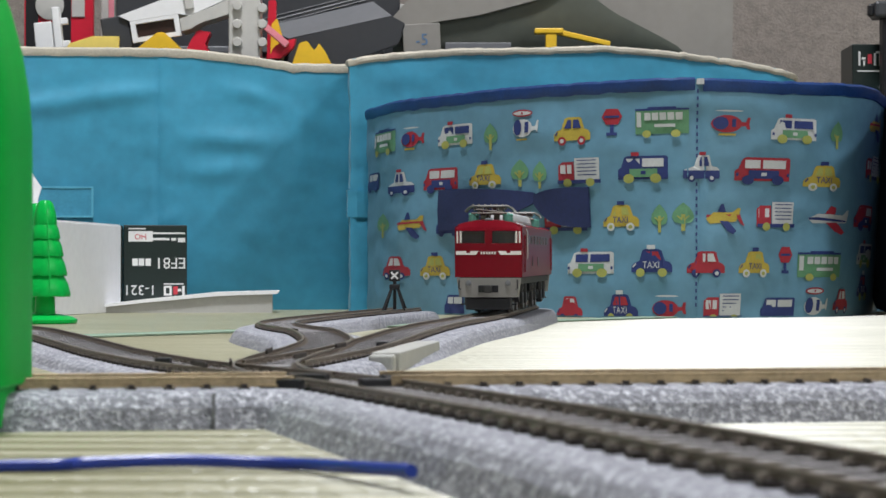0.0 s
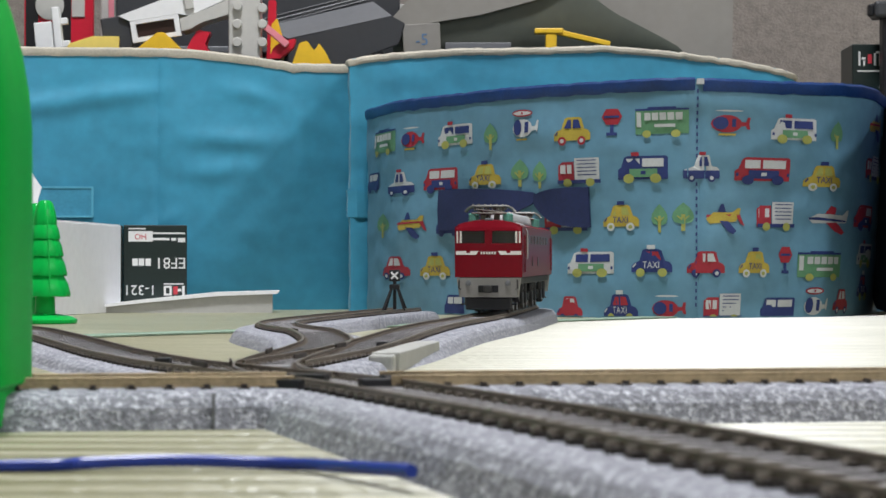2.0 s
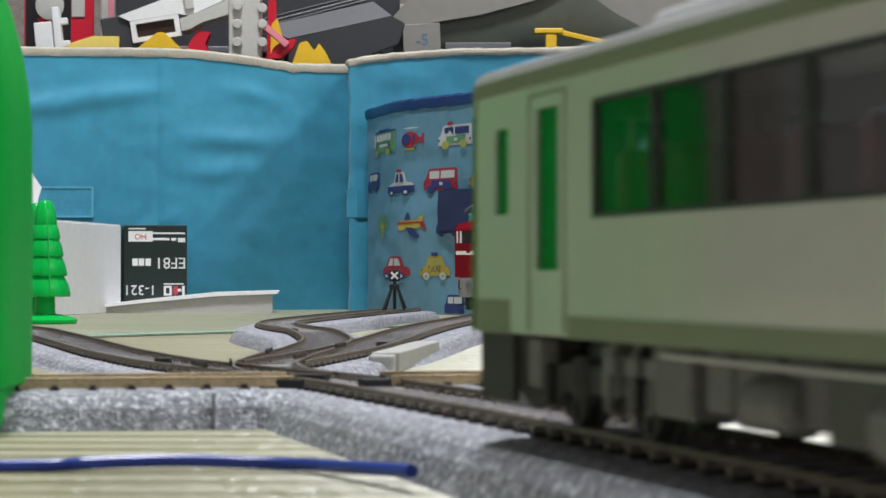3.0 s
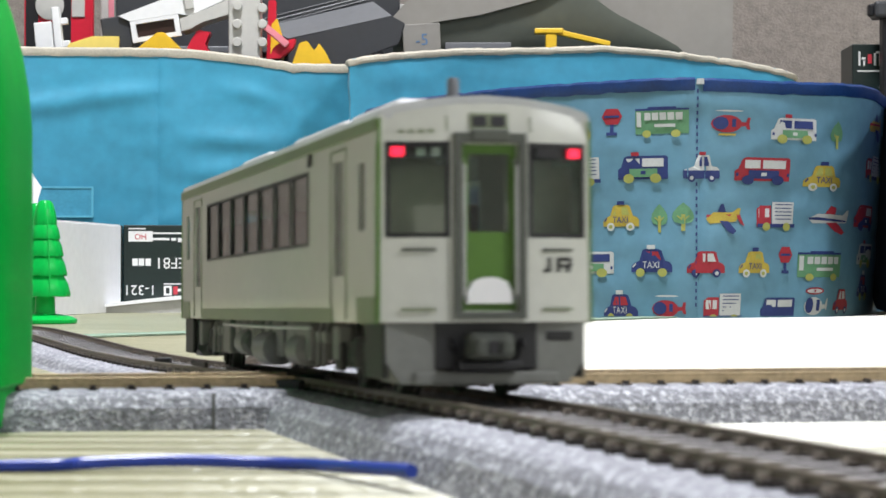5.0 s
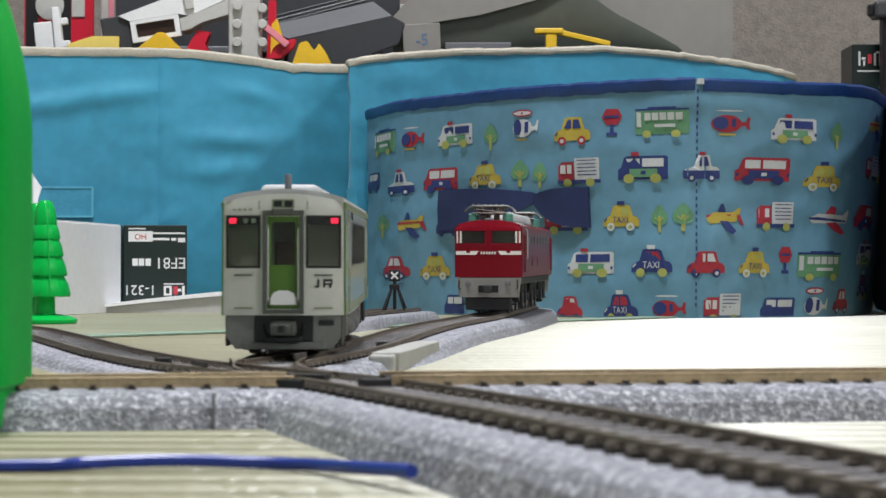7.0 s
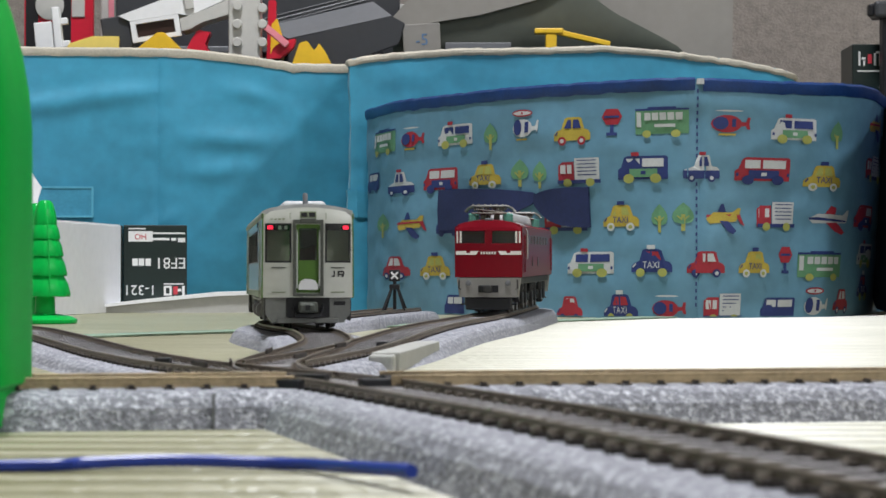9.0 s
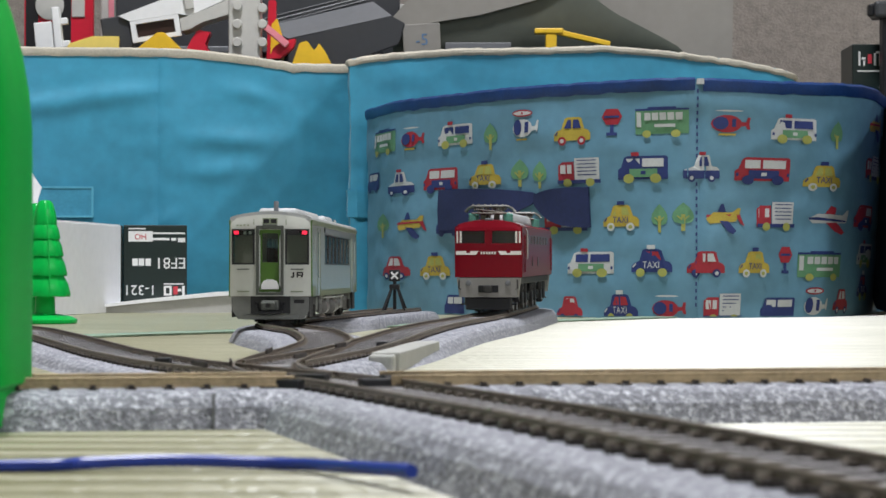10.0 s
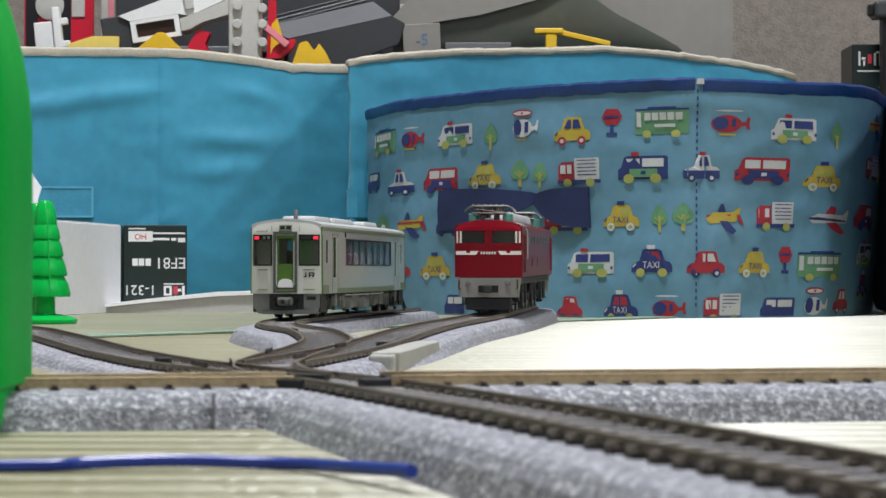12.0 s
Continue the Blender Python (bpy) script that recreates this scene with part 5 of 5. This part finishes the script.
        bm.faces.new(vs).material_index = idx


def green_bottle():
    ob = thing("toy_pillar", "shiny bright green plastic toy pillar with a rounded shoulder", "toy", mmat(-107.6, 424, 0))
    bm = bmesh.new()
    add_lathe(bm, [(20.5, 0), (22.2, 1.0), (22.4, 8), (22.4, 8.6)], 40, power=5)
    part("foot", bm, PILLAR_GREEN, ob, smooth=True)
    bm = bmesh.new()
    add_lathe(bm, [(23.4, 8.6), (23.9, 9.2), (24.0, 40), (23.9, 60), (23.3, 68), (22.0, 76), (20.0, 84), (17.0, 92), (13.0, 98), (8, 102), (2, 103.5)], 40, power=5)
    part("shell", bm, PILLAR_GREEN, ob, "shiny green moulded shell", smooth=True)


def toy_tree(x, y, k, rz, label):
    ob = thing("toy_tree", label, "toy tree", mmat(x, y, 0, 0, 0, rz), group="green toy trees")
    bm = bmesh.new()
    add_lathe(bm, [(19, 0), (20, 0.8), (20, 2.6), (17, 4.4), (9, 6.0)], 28)
    part("base", bm, GREEN, ob, smooth=True)
    bm = bmesh.new()
    add_lathe(bm, [(6.5, 5), (6.0, 18)], 14)
    part("trunk", bm, GREEN, ob, smooth=True)
    for r, z, h in ((15.5, 17, 16), (13.4, 30, 15), (11.2, 42, 13.5), (9.2, 53, 11.5), (7.2, 62, 14)):
        bm = bmesh.new()
        rings = []
        for f, q in ((0.55, 0.0), (0.98, 0.0), (1.0, 0.12), (0.9, 0.5), (0.66, 0.95), (0.4, 1.08)):
            ring = []
            for i in range(40):
                a = 2 * math.pi * i / 40
                lobes = 1 + 0.022 * math.cos(8 * a) * f
                ring.append(bm.verts.new((r * f * lobes * math.cos(a) * MM, r * f * lobes * math.sin(a) * MM, (z + h * q - 0.3 * f * math.cos(8 * a) * (q < 0.2)) * k * MM)))
            rings.append(ring)
        for a, b in zip(rings, rings[1:]):
            for i in range(40):
                bm.faces.new((a[i], a[(i + 1) % 40], b[(i + 1) % 40], b[i]))
        bm.faces.new(rings[0][::-1])
        bm.faces.new(rings[-1])
        part("tier", bm, GREEN, ob, smooth=True)
    bm = bmesh.new()
    add_prism(bm, [(3.2, 76), (7.6, 62), (9.6, 53), (11.6, 42), (13.8, 30), (15.9, 18), (16.1, 18), (14.2, 30), (12.0, 42), (10.0, 53), (8.0, 62), (3.6, 77)], -0.35, 0.35, "y", pose(0, 0, 0, 0, 0, -68 - rz))
    part("mould_seam", bm, GREEN, ob)


def left_boxes():
    # black end of a model box, printed upside down
    ob = thing("model_box", "black model train box standing upside down, white print on its end", "box", mmat(-262.5, 1758, 0, 0, 0, 8.5))
    part("sleeve", rbox(0, 52, 0, 150, 0, 71.5, 0.6), BLACK_CARD, ob)
    part("spine", rbox(-5.4, -0.4, 2, 148, 0, 71.0, 0.5), BLACK_CARD, ob)
    m = mmat(26, -0.05, 36) @ pose(0, 0, 0, 90) @ pose(0, 0, 0, 0, 0, 180)
    bm = bmesh.new()
    lay_words("EF81", 13, bm, m @ mmat(-12.5, -4.7, 0), 0, 0.25)
    lay_words("1-321", 11.5, bm, m @ mmat(12.5, 17.6, 0), 0, 0.25)
    bars(bm, m, [(3.5, -8, 4.5, 6, 0), (9, -8, 4.5, 6, 0), (14.2, -8, 4.5, 6, 0), (-24.5, -25, 6, 3.6, 0), (-17, -25.0, 4, 2.4, 0), (-11.5, -25, 14, 2, 0), (-24, -29.5, 26, 1.4, 0), (8, -33, 14, 1, 0),
                 (-23, 12.5, 16, 0.9, 0)], 0.25)
    bars(bm, m, [(-24, 14.5, 2, 8, 0), (-21.4, 17, 3, 2, 0), (-13.5, 14.5, 1.8, 8, 0), (-8.8, 14.5, 1.8, 8, 0), (-12, 20.8, 3.6, 1.7, 0), (-12, 14.5, 3.6, 1.7, 0)], 0.25)
    bars(bm, m, [(-18.4, 15, 3.6, 6.5, 1)], 0.25)
    part("print", bm, [INK_WHITE, INK_RED], ob, "white and red lettering")
    bm = bmesh.new()
    bars(bm, m, [(2, -30.5, 20, 8.6, 0)], 0.2)
    lay_words("HO", 6.5, bm, m @ mmat(12, -26.2, 0), 1, 0.35)
    part("sticker", bm, [INK_WHITE, INK_RED], ob, "white sticker with red letters")
    bm = bmesh.new()
    for i in range(6):
        bars(bm, mmat(-3, -0.05, 0) @ pose(0, 0, 0, 90), [(-0.8, 8 + i * 10.5, 1.4, 2.4 if i % 2 else 4.0, 0)], -1.6)
    part("spine_print", bm, INK_WHITE, ob)
    wb = thing("white_box", "plain white cardboard box leaning against the black box", "box", mmat(-263.5, 1752, 0, 0, 0, 170.8 + 90))
    part("carton", rbox(0, 210, -70, 0, 0, 70.8, 0.8), WHITE_CARD, wb)
    part("top_flap", rbox(1, 209, -69, -0.6, 70.9, 71.6, 0.2), WHITE_CARD, wb)
    # the flat lid lying before them, raised towards one end
    tr = thing("cardboard_lid", "flat white cardboard lid lying on the mat, its side coloured grey as shade", "lid", mmat(-300, 1712, 0, 0, 0, 4))
    # grey colour of the side stands for the shade on white card
    bm = bmesh.new()
    add_prism(bm, [(0, 0), (163, 0), (163, 15.0), (120, 13.5), (60, 8.0), (0, 1.5)], 0, 40, "y")
    part("lid_side", bm, GREY_CARD, tr, "card side coloured grey as shade")
    bm = bmesh.new()
    add_prism(bm, [(-2, 1.3), (60, 8.1), (120, 13.6), (167, 15.2), (169, 18.0), (118, 16.6), (58, 10.6), (-2, 3.4)], -3, 46, "y")
    part("lid_rim", bm, WHITE_CARD, tr, "white folded card rim")
    tg = thing("paper_tag", "small pale folded paper tag standing behind the toy tree", "paper", mmat(-331, 1700, 0))
    bm = bmesh.new()
    add_prism(bm, [(0, 0), (10, 0), (9, 90), (12, 100), (3, 113), (-4, 116)], 0, 2, "y")
    part("sheet", bm, WHITE_CARD, tg)


def tripod():
    """A little black lattice signal stand at the end of the siding."""
    ob = thing("signal_stand", "small black model tripod stand with a white cross plate", "model signal", mmat(-30.5, 1352, 9.4, 0, 0, -5))
    for k in range(4):
        a = math.pi / 4 + k * math.pi / 2
        bm2 = bmesh.new()
        add_tube(bm2, [(10.5 * math.cos(a), 10.5 * math.sin(a), -3.2), (2.6 * math.cos(a), 2.6 * math.sin(a), 13.0)], 0.75, 6)
        part("leg", bm2, BLACK, ob)
    part("collar", rbox(-3.2, 3.2, -3.2, 3.2, 12, 15.2, 0.6), BLACK, ob)
    part("post", rbox(-1.0, 1.0, -1.0, 1.0, -3, 18, 0.2), BLACK, ob)
    part("plate", rbox(-3.4, 3.4, -1, 1, 17, 24.4, 0.5), BLACK, ob)
    for a in (45, 135):
        part("cross_bar", rbox(-3.0, 3.0, -0.2, 0.2, -0.6, 0.6, 0.1, mmat(0, -1.15 - 0.05 * (a > 90), 20.7) @ pose(0, 0, 0, 0, a)), INK_WHITE, ob)


def cable():
    bm = bmesh.new()
    pts = spline([(-260, 342), (-160, 335), (-69, 332), (-56, 334), (-43, 336.5), (-33, 335.5), (-23, 333), (-13, 317), (-4.4, 300)], 3)
    add_tube(bm, [(x, y, 1.15 + 0.25 * math.sin(x / 9) + 2.0 * max(0.0, min(1.0, (x + 24) / 19))) for x, y in pts], 1.0, 10)
    ob = tagged(part("cable", bm, CABLE, smooth=True), "thin blue insulated wire lying across the mat", "cable")


green_bottle()
toy_tree(-249, 1340, 1.0, 10, "bright green plastic toy fir tree with five scalloped tiers")
toy_tree(-264, 1392, 1.0, 40, "bright green plastic toy fir tree standing half hidden behind another")
left_boxes()
tripod()
cable()


# ---- toys heaped in the blue boxes ----
def wedge(name, label, cat, mt, pts, y0, y1, m, partname="shell", bevel=0.8):
    ob = thing(name, label, cat, m)
    bm = bmesh.new()
    add_prism(bm, pts, y0, y1, "y")
    bmesh.ops.bevel(bm, geom=bm.edges[:], offset=bevel * MM, segments=2, affect="EDGES")
    part(partname, bm, mt, ob)
    return ob


def toys():
    # picture board at the back, red with pale discs
    ob = thing("toy_picture", "red toy panel with pale grey discs and a black stripe", "toy", mmat(-378, 2030, 120))
    part("board", rbox(-20, 46, 0, 8, 0, 190, 2), T_RED, ob)
    part("dark_stripe", rbox(13, 25, -1.2, 0.5, 80, 188, 0.5), BLACK, ob)
    part("dark_stripe", rbox(-18, -6, -1.2, 0.5, 80, 188, 0.5), BLACK, ob)
    bm = bmesh.new()
    add_lathe(bm, [(13.5, 0), (13.5, 2.5), (12, 3)], 28, mmat(5, 0, 166) @ pose(0, 0, 0, 90))
    part("disc", bm, T_PALE, ob, smooth=True)
    part("pale_block", rbox(25.5, 38, -1.5, 0.5, 155, 184, 0.8), T_PALE, ob)
    ob = thing("toy_picture", "grey and pink toy board standing at the back", "toy", mmat(-331, 2040, 120))
    part("board", rbox(4, 18, 0, 8, 0, 190, 2), T_PALE, ob)
    part("pink_edge", rbox(12, 17.5, -2, -0.2, 100, 188, 0.6), T_PINK, ob)
    part("teal_panel", rbox(18.5, 62, 1, 7, 100, 190, 2), T_TEAL, ob, "teal plastic panel")
    # white fence-like piece
    ob = thing("toy_fence", "white plastic toy piece with side pegs", "toy", mmat(-350, 1876, 160, 0, -6, 0))
    part("panel", rbox(0, 16, 0, 6, 40, 92, 1), T_WHITE, ob)
    part("post", rbox(17, 24, -2, 8, 40, 104, 1.2), T_WHITE, ob)
    for z in (68, 88):
        part("peg", rbox(23, 30, 0, 6, z, z + 6, 1), T_WHITE, ob)
    wedge("toy_block", "pale yellow sloped plastic toy block", "toy", T_CREAM, [(0, 0), (50, 0), (52, 34), (28, 34), (6, 27)], 0, 40, mmat(-336, 1876, 206))
    wedge("toy_roof", "yellow plastic toy roof with folded sides", "toy", T_YELLOW, [(0, 0), (56, 0), (34, 22), (28, 22)], 0, 44, mmat(-278, 1872, 221))
    # dump truck body: dark grey end, white panel with a window, white arm
    ob = thing("toy_truck_body", "white and dark grey plastic toy truck body lying on its side", "toy", mmat(-291, 1880, 226, 0, -9, 0))
    part("grey_end", rbox(-6, 19.5, 0, 50, 2, 31, 1.2), T_GREY, ob)
    part("white_frame", pierced([20, 63], [5, 24], [(24.5, 58.5, 9.0, 21.0)], 4, lambda u, v, w: (u, -3 + w, v)), T_WHITE, ob)
    part("dark_window", rbox(24.5, 58.5, 0.5, 2, 9.0, 21.0, 0.2), mat("toy_brown_pane", (0.035, 0.018, 0.014), 0.3), ob)
    bm = bmesh.new()
    add_prism(bm, [(11, 30.5), (20, 24.3), (63, 24.3), (72, 21), (106, 30), (118, 44), (52, 39)], -3, 40, "y")
    part("white_top", bm, T_WHITE, ob)
    bm = bmesh.new()
    add_prism(bm, [(63.4, 8), (72, 9), (82, 14), (112, 17), (112, 31), (74, 20.5), (63.4, 20)], -4, 24, "y")
    bmesh.ops.bevel(bm, geom=bm.edges[:], offset=0.8 * MM, segments=2, affect="EDGES")
    part("arm", bm, T_PALE, ob, "pale grey toy arm")
    part("hook", rbox(70, 78, -6, -2, 26, 40, 1), T_PALE, ob)
    # white studded column
    ob = thing("toy_column", "white plastic toy column with round studs", "toy", mmat(-188, 1874, 200))
    part("column", rbox(0, 28, 0, 22, 8, 84, 1.5), T_PALE, ob)
    for z, x in ((34, 8), (50, 8), (66, 8), (34, 30), (50, 30), (64, 30)):
        bm = bmesh.new()
        add_lathe(bm, [(4.2, 0), (4.2, 4), (3.6, 4.8)], 16, mmat(x, 0, z) @ pose(0, 0, 0, 90))
        part("stud", bm, T_PALE, ob, smooth=True)
    # red and yellow bits
    wedge("toy_bracket", "red plastic toy bracket with cut-outs", "toy", T_RED, [(0, 0), (24, 0), (18, 10), (24, 20), (12, 22), (6, 12)], 0, 16, mmat(-228, 1880, 224))
    wedge("toy_bracket", "red plastic toy lever standing upright", "toy", T_RED, [(0, 0), (8, 0), (9, 70), (2, 70)], 0, 10, mmat(-158, 1910, 206))
    wedge("toy_lever", "red and pink plastic toy lever", "toy", T_PINK, [(0, 22), (4, 26), (26, 8), (22, 3)], 0, 6, mmat(-160, 1870, 226))
    wedge("toy_bracket", "red plastic toy hinge", "toy", T_RED, [(0, 0), (10, 0), (22, 10), (24, 18), (12, 16), (4, 10)], 0, 10, mmat(-153, 1876, 220))
    wedge("toy_hook", "yellow plastic toy piece beside the red lever", "toy", T_YELLOW, [(0, 0), (12, 0), (10, 22), (6, 36), (1, 30)], 0, 12, mmat(-153, 1892, 222))
    wedge("toy_hook", "yellow plastic toy hook with two prongs", "toy", T_YELLOW, [(0, 0), (38, -5), (30, 12), (24, 20), (20, 12), (14, 22), (7, 20)], 0, 14, mmat(-133, 1876, 214))
    # grey track tray, tipped so that its inside faces the room
    ob = thing("toy_tray", "large dark grey plastic toy track tray tipped over the rim", "toy", mmat(0, 1925, 0))
    bm = bmesh.new()
    add_prism(bm, [(-138, 243), (-46, 263.5), (-34, 257), (-40, 238), (-92, 219), (-140, 214)], 0, 5, "y")
    bmesh.ops.bevel(bm, geom=bm.edges[:], offset=0.8 * MM, segments=2, affect="EDGES")
    part("tray_side", bm, T_GREY, ob, "dark grey tray side")
    # tray floor as the lit face: its light is put into a lighter grey
    bm = bmesh.new()
    vs = [bm.verts.new([c * MM for c in p]) for p in ((-139, 1, 243.6), (-46, 1, 264), (-64, 34, 281), (-166, 34, 257.5), (-139, 4, 240.6), (-46, 4, 261), (-64, 37, 278), (-166, 37, 254.5))]
    for f in ((0, 1, 2, 3), (7, 6, 5, 4), (0, 4, 5, 1), (1, 5, 6, 2), (2, 6, 7, 3), (3, 7, 4, 0)):
        bm.faces.new([vs[i] for i in f])
    part("tray_floor", bm, T_MID, ob, "tray inside, in a lighter grey for the light on it")
    for k, (dx, mt) in enumerate(((0, T_GREY), (0, T_MID), (0, T_GREY))):
        bm = bmesh.new()
        add_tube(bm, [(-172 - 3 * k, 38 + 3 * k, 256 + 3.4 * k), (-70, 40 + 3 * k, 283 + 3.6 * k)], 1.1, 6)
        part("rib", bm, mt, ob)
    ob = thing("book_stack", "stack of pale and dark cartons behind the toys", "cartons", mmat(-160, 1990, 222))
    for k, (x0, x1, mt) in enumerate(((0, 128, T_PALE), (6, 134, T_MID), (-4, 120, LID_OUT), (3, 126, T_GREY), (0, 130, T_PALE))):
        part("carton", rbox(x0, x1, 0, 70, 11 * k + 6, 11 * k + 16.6, 0.6), mt, ob)
    for k in range(9):
        part("print_bar", rbox(8 + 12 * k, 14 + 12 * k, -0.5, 0.1, 31.0, 35.0, 0.1), T_RED if k % 4 == 1 else T_GREY, ob)
    ob = thing("toy_rail", "black plastic toy track pieces lying in the box", "toy", mmat(-240, 1930, 208, 0, -14, 0))
    for i in range(4):
        part("bar", rbox(0, 74, i * 9, i * 9 + 4, i * 4, i * 4 + 4, 0.6), T_GREY, ob)
    # upright dark plate, added to darken the gaps between the toys
    ob = thing("dark_backing", "plain black backing plate added behind the heap of toys", "toy", mmat(-304, 1985, 150))
    part("plate", rbox(0, 264, 0, 10, 0, 165, 2), T_GREY, ob)
    part("ledge", rbox(10, 250, -8, -0.5, 86, 92, 1), T_MID, ob)
    # carton with a figure
    ob = thing("carton", "grey carton with a blue figure printed on it", "carton", mmat(-35, 1944, 221, 0, -3, 0))
    part("board", rbox(0, 34, 0, 20, 0, 37, 0.6), LID_OUT, ob)
    bm = bmesh.new()
    lay_words("-5", 15, bm, mmat(17, -0.05, 22) @ pose(0, 0, 0, 90), 0, 0.3)
    part("print", bm, mat("carton_blue_ink", (0.10, 0.19, 0.33), 0.6), ob)
    ob = thing("carton", "dark carton with unreadable dark print", "carton", mmat(2, 1946, 212))
    part("board", rbox(0, 60, 0, 20, 0, 30, 0.6), T_MID, ob)
    bm = bmesh.new()
    bars(bm, mmat(0, -0.05, 0) @ pose(0, 0, 0, 90), [(3 + i * 6, 17, 4, 5, 0) for i in range(8)], 0.3)
    part("print", bm, BLACK, ob)
    # the big lid that leans over the box, dark underside towards the room
    ob = thing("box_lid", "large off-white box lid leaning over the box, dark underside showing", "lid", mmat(0, 1950, 0))
    bm = bmesh.new()
    add_prism(bm, [(-43, 255), (34, 267.5), (85, 281), (118, 300), (-16, 300), (-48.5, 262)], -2, 1, "y")
    part("rim_front", bm, LID_OUT, ob, "off-white lid rim")
    # sheet curved back downwards, so its shape brings shade towards the bottom
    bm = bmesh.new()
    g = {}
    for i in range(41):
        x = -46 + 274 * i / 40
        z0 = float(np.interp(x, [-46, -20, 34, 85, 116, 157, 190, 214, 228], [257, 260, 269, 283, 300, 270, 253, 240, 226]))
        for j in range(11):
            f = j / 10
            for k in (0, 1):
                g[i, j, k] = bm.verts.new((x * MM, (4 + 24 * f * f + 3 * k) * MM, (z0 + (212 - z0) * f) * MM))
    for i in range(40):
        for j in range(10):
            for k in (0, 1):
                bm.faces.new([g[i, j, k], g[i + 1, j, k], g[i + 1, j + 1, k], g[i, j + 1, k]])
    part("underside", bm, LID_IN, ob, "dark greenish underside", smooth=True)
    bm = bmesh.new()
    add_prism(bm, [(112, 282), (130, 304), (268, 304), (266, 216), (226, 226), (214, 237), (157, 265.6)], 20, 26, "y")
    part("rim_end", bm, LID_OUT, ob, "off-white lid end")
    ob = thing("toy_stand", "yellow plastic toy stand under the lid", "toy", mmat(83, 1935, 200))
    part("bar", rbox(0, 26, 0, 12, 49, 54, 1), T_YELLOW, ob)
    part("upright", rbox(10, 20, 1, 11, 20, 49, 1), T_YELLOW, ob)
    part("brace", rbox(0, 50, 2, 9, -2.5, 2.5, 1, mmat(20, 0, 51) @ pose(0, 0, 0, 0, 13)), T_YELLOW, ob)
    # behind the boxes, beside the wall
    ob = thing("model_box", "black model box with white and red print against the wall", "box", mmat(398, 2080, 0))
    part("sleeve", rbox(0, 60, 0, 60, 0, 255, 1), BLACK_CARD, ob)
    bm = bmesh.new()
    m = mmat(0, -0.05, 0) @ pose(0, 0, 0, 90)
    bars(bm, m, [(6, 234, 2, 14, 0), (9, 240, 4, 2, 0), (10.5, 234, 2, 5, 0), (21, 234, 2, 12, 0), (23, 246, 8, 2.2, 0), (26, 234, 2, 12, 0), (5, 228, 28, 1.4, 0), (26, 212, 8, 2, 0), (30, 200, 2, 12, 0), (26, 203, 9, 2, 0)], 0.3)
    bars(bm, m, [(15, 236, 4, 9, 1)], 0.3)
    part("print", bm, [INK_WHITE, INK_RED], ob)
    ob = thing("folded_stand", "black folded stand with a clamp leaning beside the box", "stand", mmat(418, 2040, 0))
    part("pole", rbox(2, 26, 0, 22, 0, 278, 4), BLACK, ob)
    part("clamp", rbox(-6, 30, -4, 26, 276, 292, 3), T_GREY, ob)
    part("knob", rbox(-11, -5, 4, 14, 278, 290, 2), BLACK, ob)
    ob = thing("blue_bag", "dark navy fabric bag standing beside the printed box", "bag", mmat(332, 1596, 0))
    # near half, out of view, is lengthened to shade the printed box
    bm = bmesh.new()
    add_box(bm, 6, 90, -140, 110, 0, 171, 14, taper=5)
    part("bag_body", bm, NAVY_CLOTH, ob, smooth=True)


toys()


def mat_border():
    ob = tagged(part("trim", rbox(-420, 320, 0, 24, 0.3, 1.2, 0.2, mmat(62, 1362, 0, 0, 0, 54.9)), HERI), "faded green woven border cloth of the floor mat", "mat border", kind="structure")
    return ob


mat_border()


# ---- motion of the railcar ----
SEG = np.concatenate([[0], np.cumsum(np.linalg.norm(np.diff(ROUTE, axis=0), axis=1))])
# seconds, and millimetres run by the rear bogie along the route
RUN = spline([(0, -93.0), (1.4, 80.0), (2.8, 261.0), (3.6, 369.0), (4.8, 548.6), (5.6, 668.0), (6.4, 787.0), (7.2, 895.0), (8.0, 988.0), (8.8, 1072.0), (9.6, 1147.0), (10.4, 1210.5), (11.2, 1262.0), (12.0, 1309.8)], 12)


def on_route(s):
    if s < 0:
        d = (ROUTE[1] - ROUTE[0]) / np.linalg.norm(ROUTE[1] - ROUTE[0])
        return ROUTE[0] + d * s
    return np.array([np.interp(s, SEG, ROUTE[:, 0]), np.interp(s, SEG, ROUTE[:, 1])])


def heading(s):
    a, b = on_route(s - 3), on_route(s + 3)
    return math.degrees(math.atan2(b[1] - a[1], b[0] - a[0]))


def motions():
    body, turn = [], ([], [])
    for i in range(121):
        t = i / 10
        a = float(np.interp(t, RUN[:, 0], RUN[:, 1]))
        p, q = on_route(a), on_route(a + 172)
        m = (p + q) / 2
        z0, z1 = rail_z(p[1]), rail_z(q[1])
        yaw = math.degrees(math.atan2(q[1] - p[1], q[0] - p[0]))
        pitch = -math.degrees(math.atan2(z1 - z0, 172))
        body.append((t, pose(m[0] * MM, m[1] * MM, (z0 + z1) / 2 * MM + 0.06 * MM, 0, pitch, yaw)))
        for k, s in enumerate((a, a + 172)):
            turn[k].append((t, heading(s) - yaw))
    spin = [(i / 30, math.degrees(float(np.interp(i / 30, RUN[:, 0], RUN[:, 1])) / 5.2)) for i in range(361)]
    walk(RAILCAR, body)
    for k, (bogie, x, sets) in enumerate(BOGIES):
        walk(bogie, [(t, mmat(x, 0, 0, 0, 0, w)) for t, w in turn[k]])
        for wheel, q in sets:
            walk(wheel, [(t, mmat(q, 0, 5.2, 0, w, 0)) for t, w in spin])


motions()
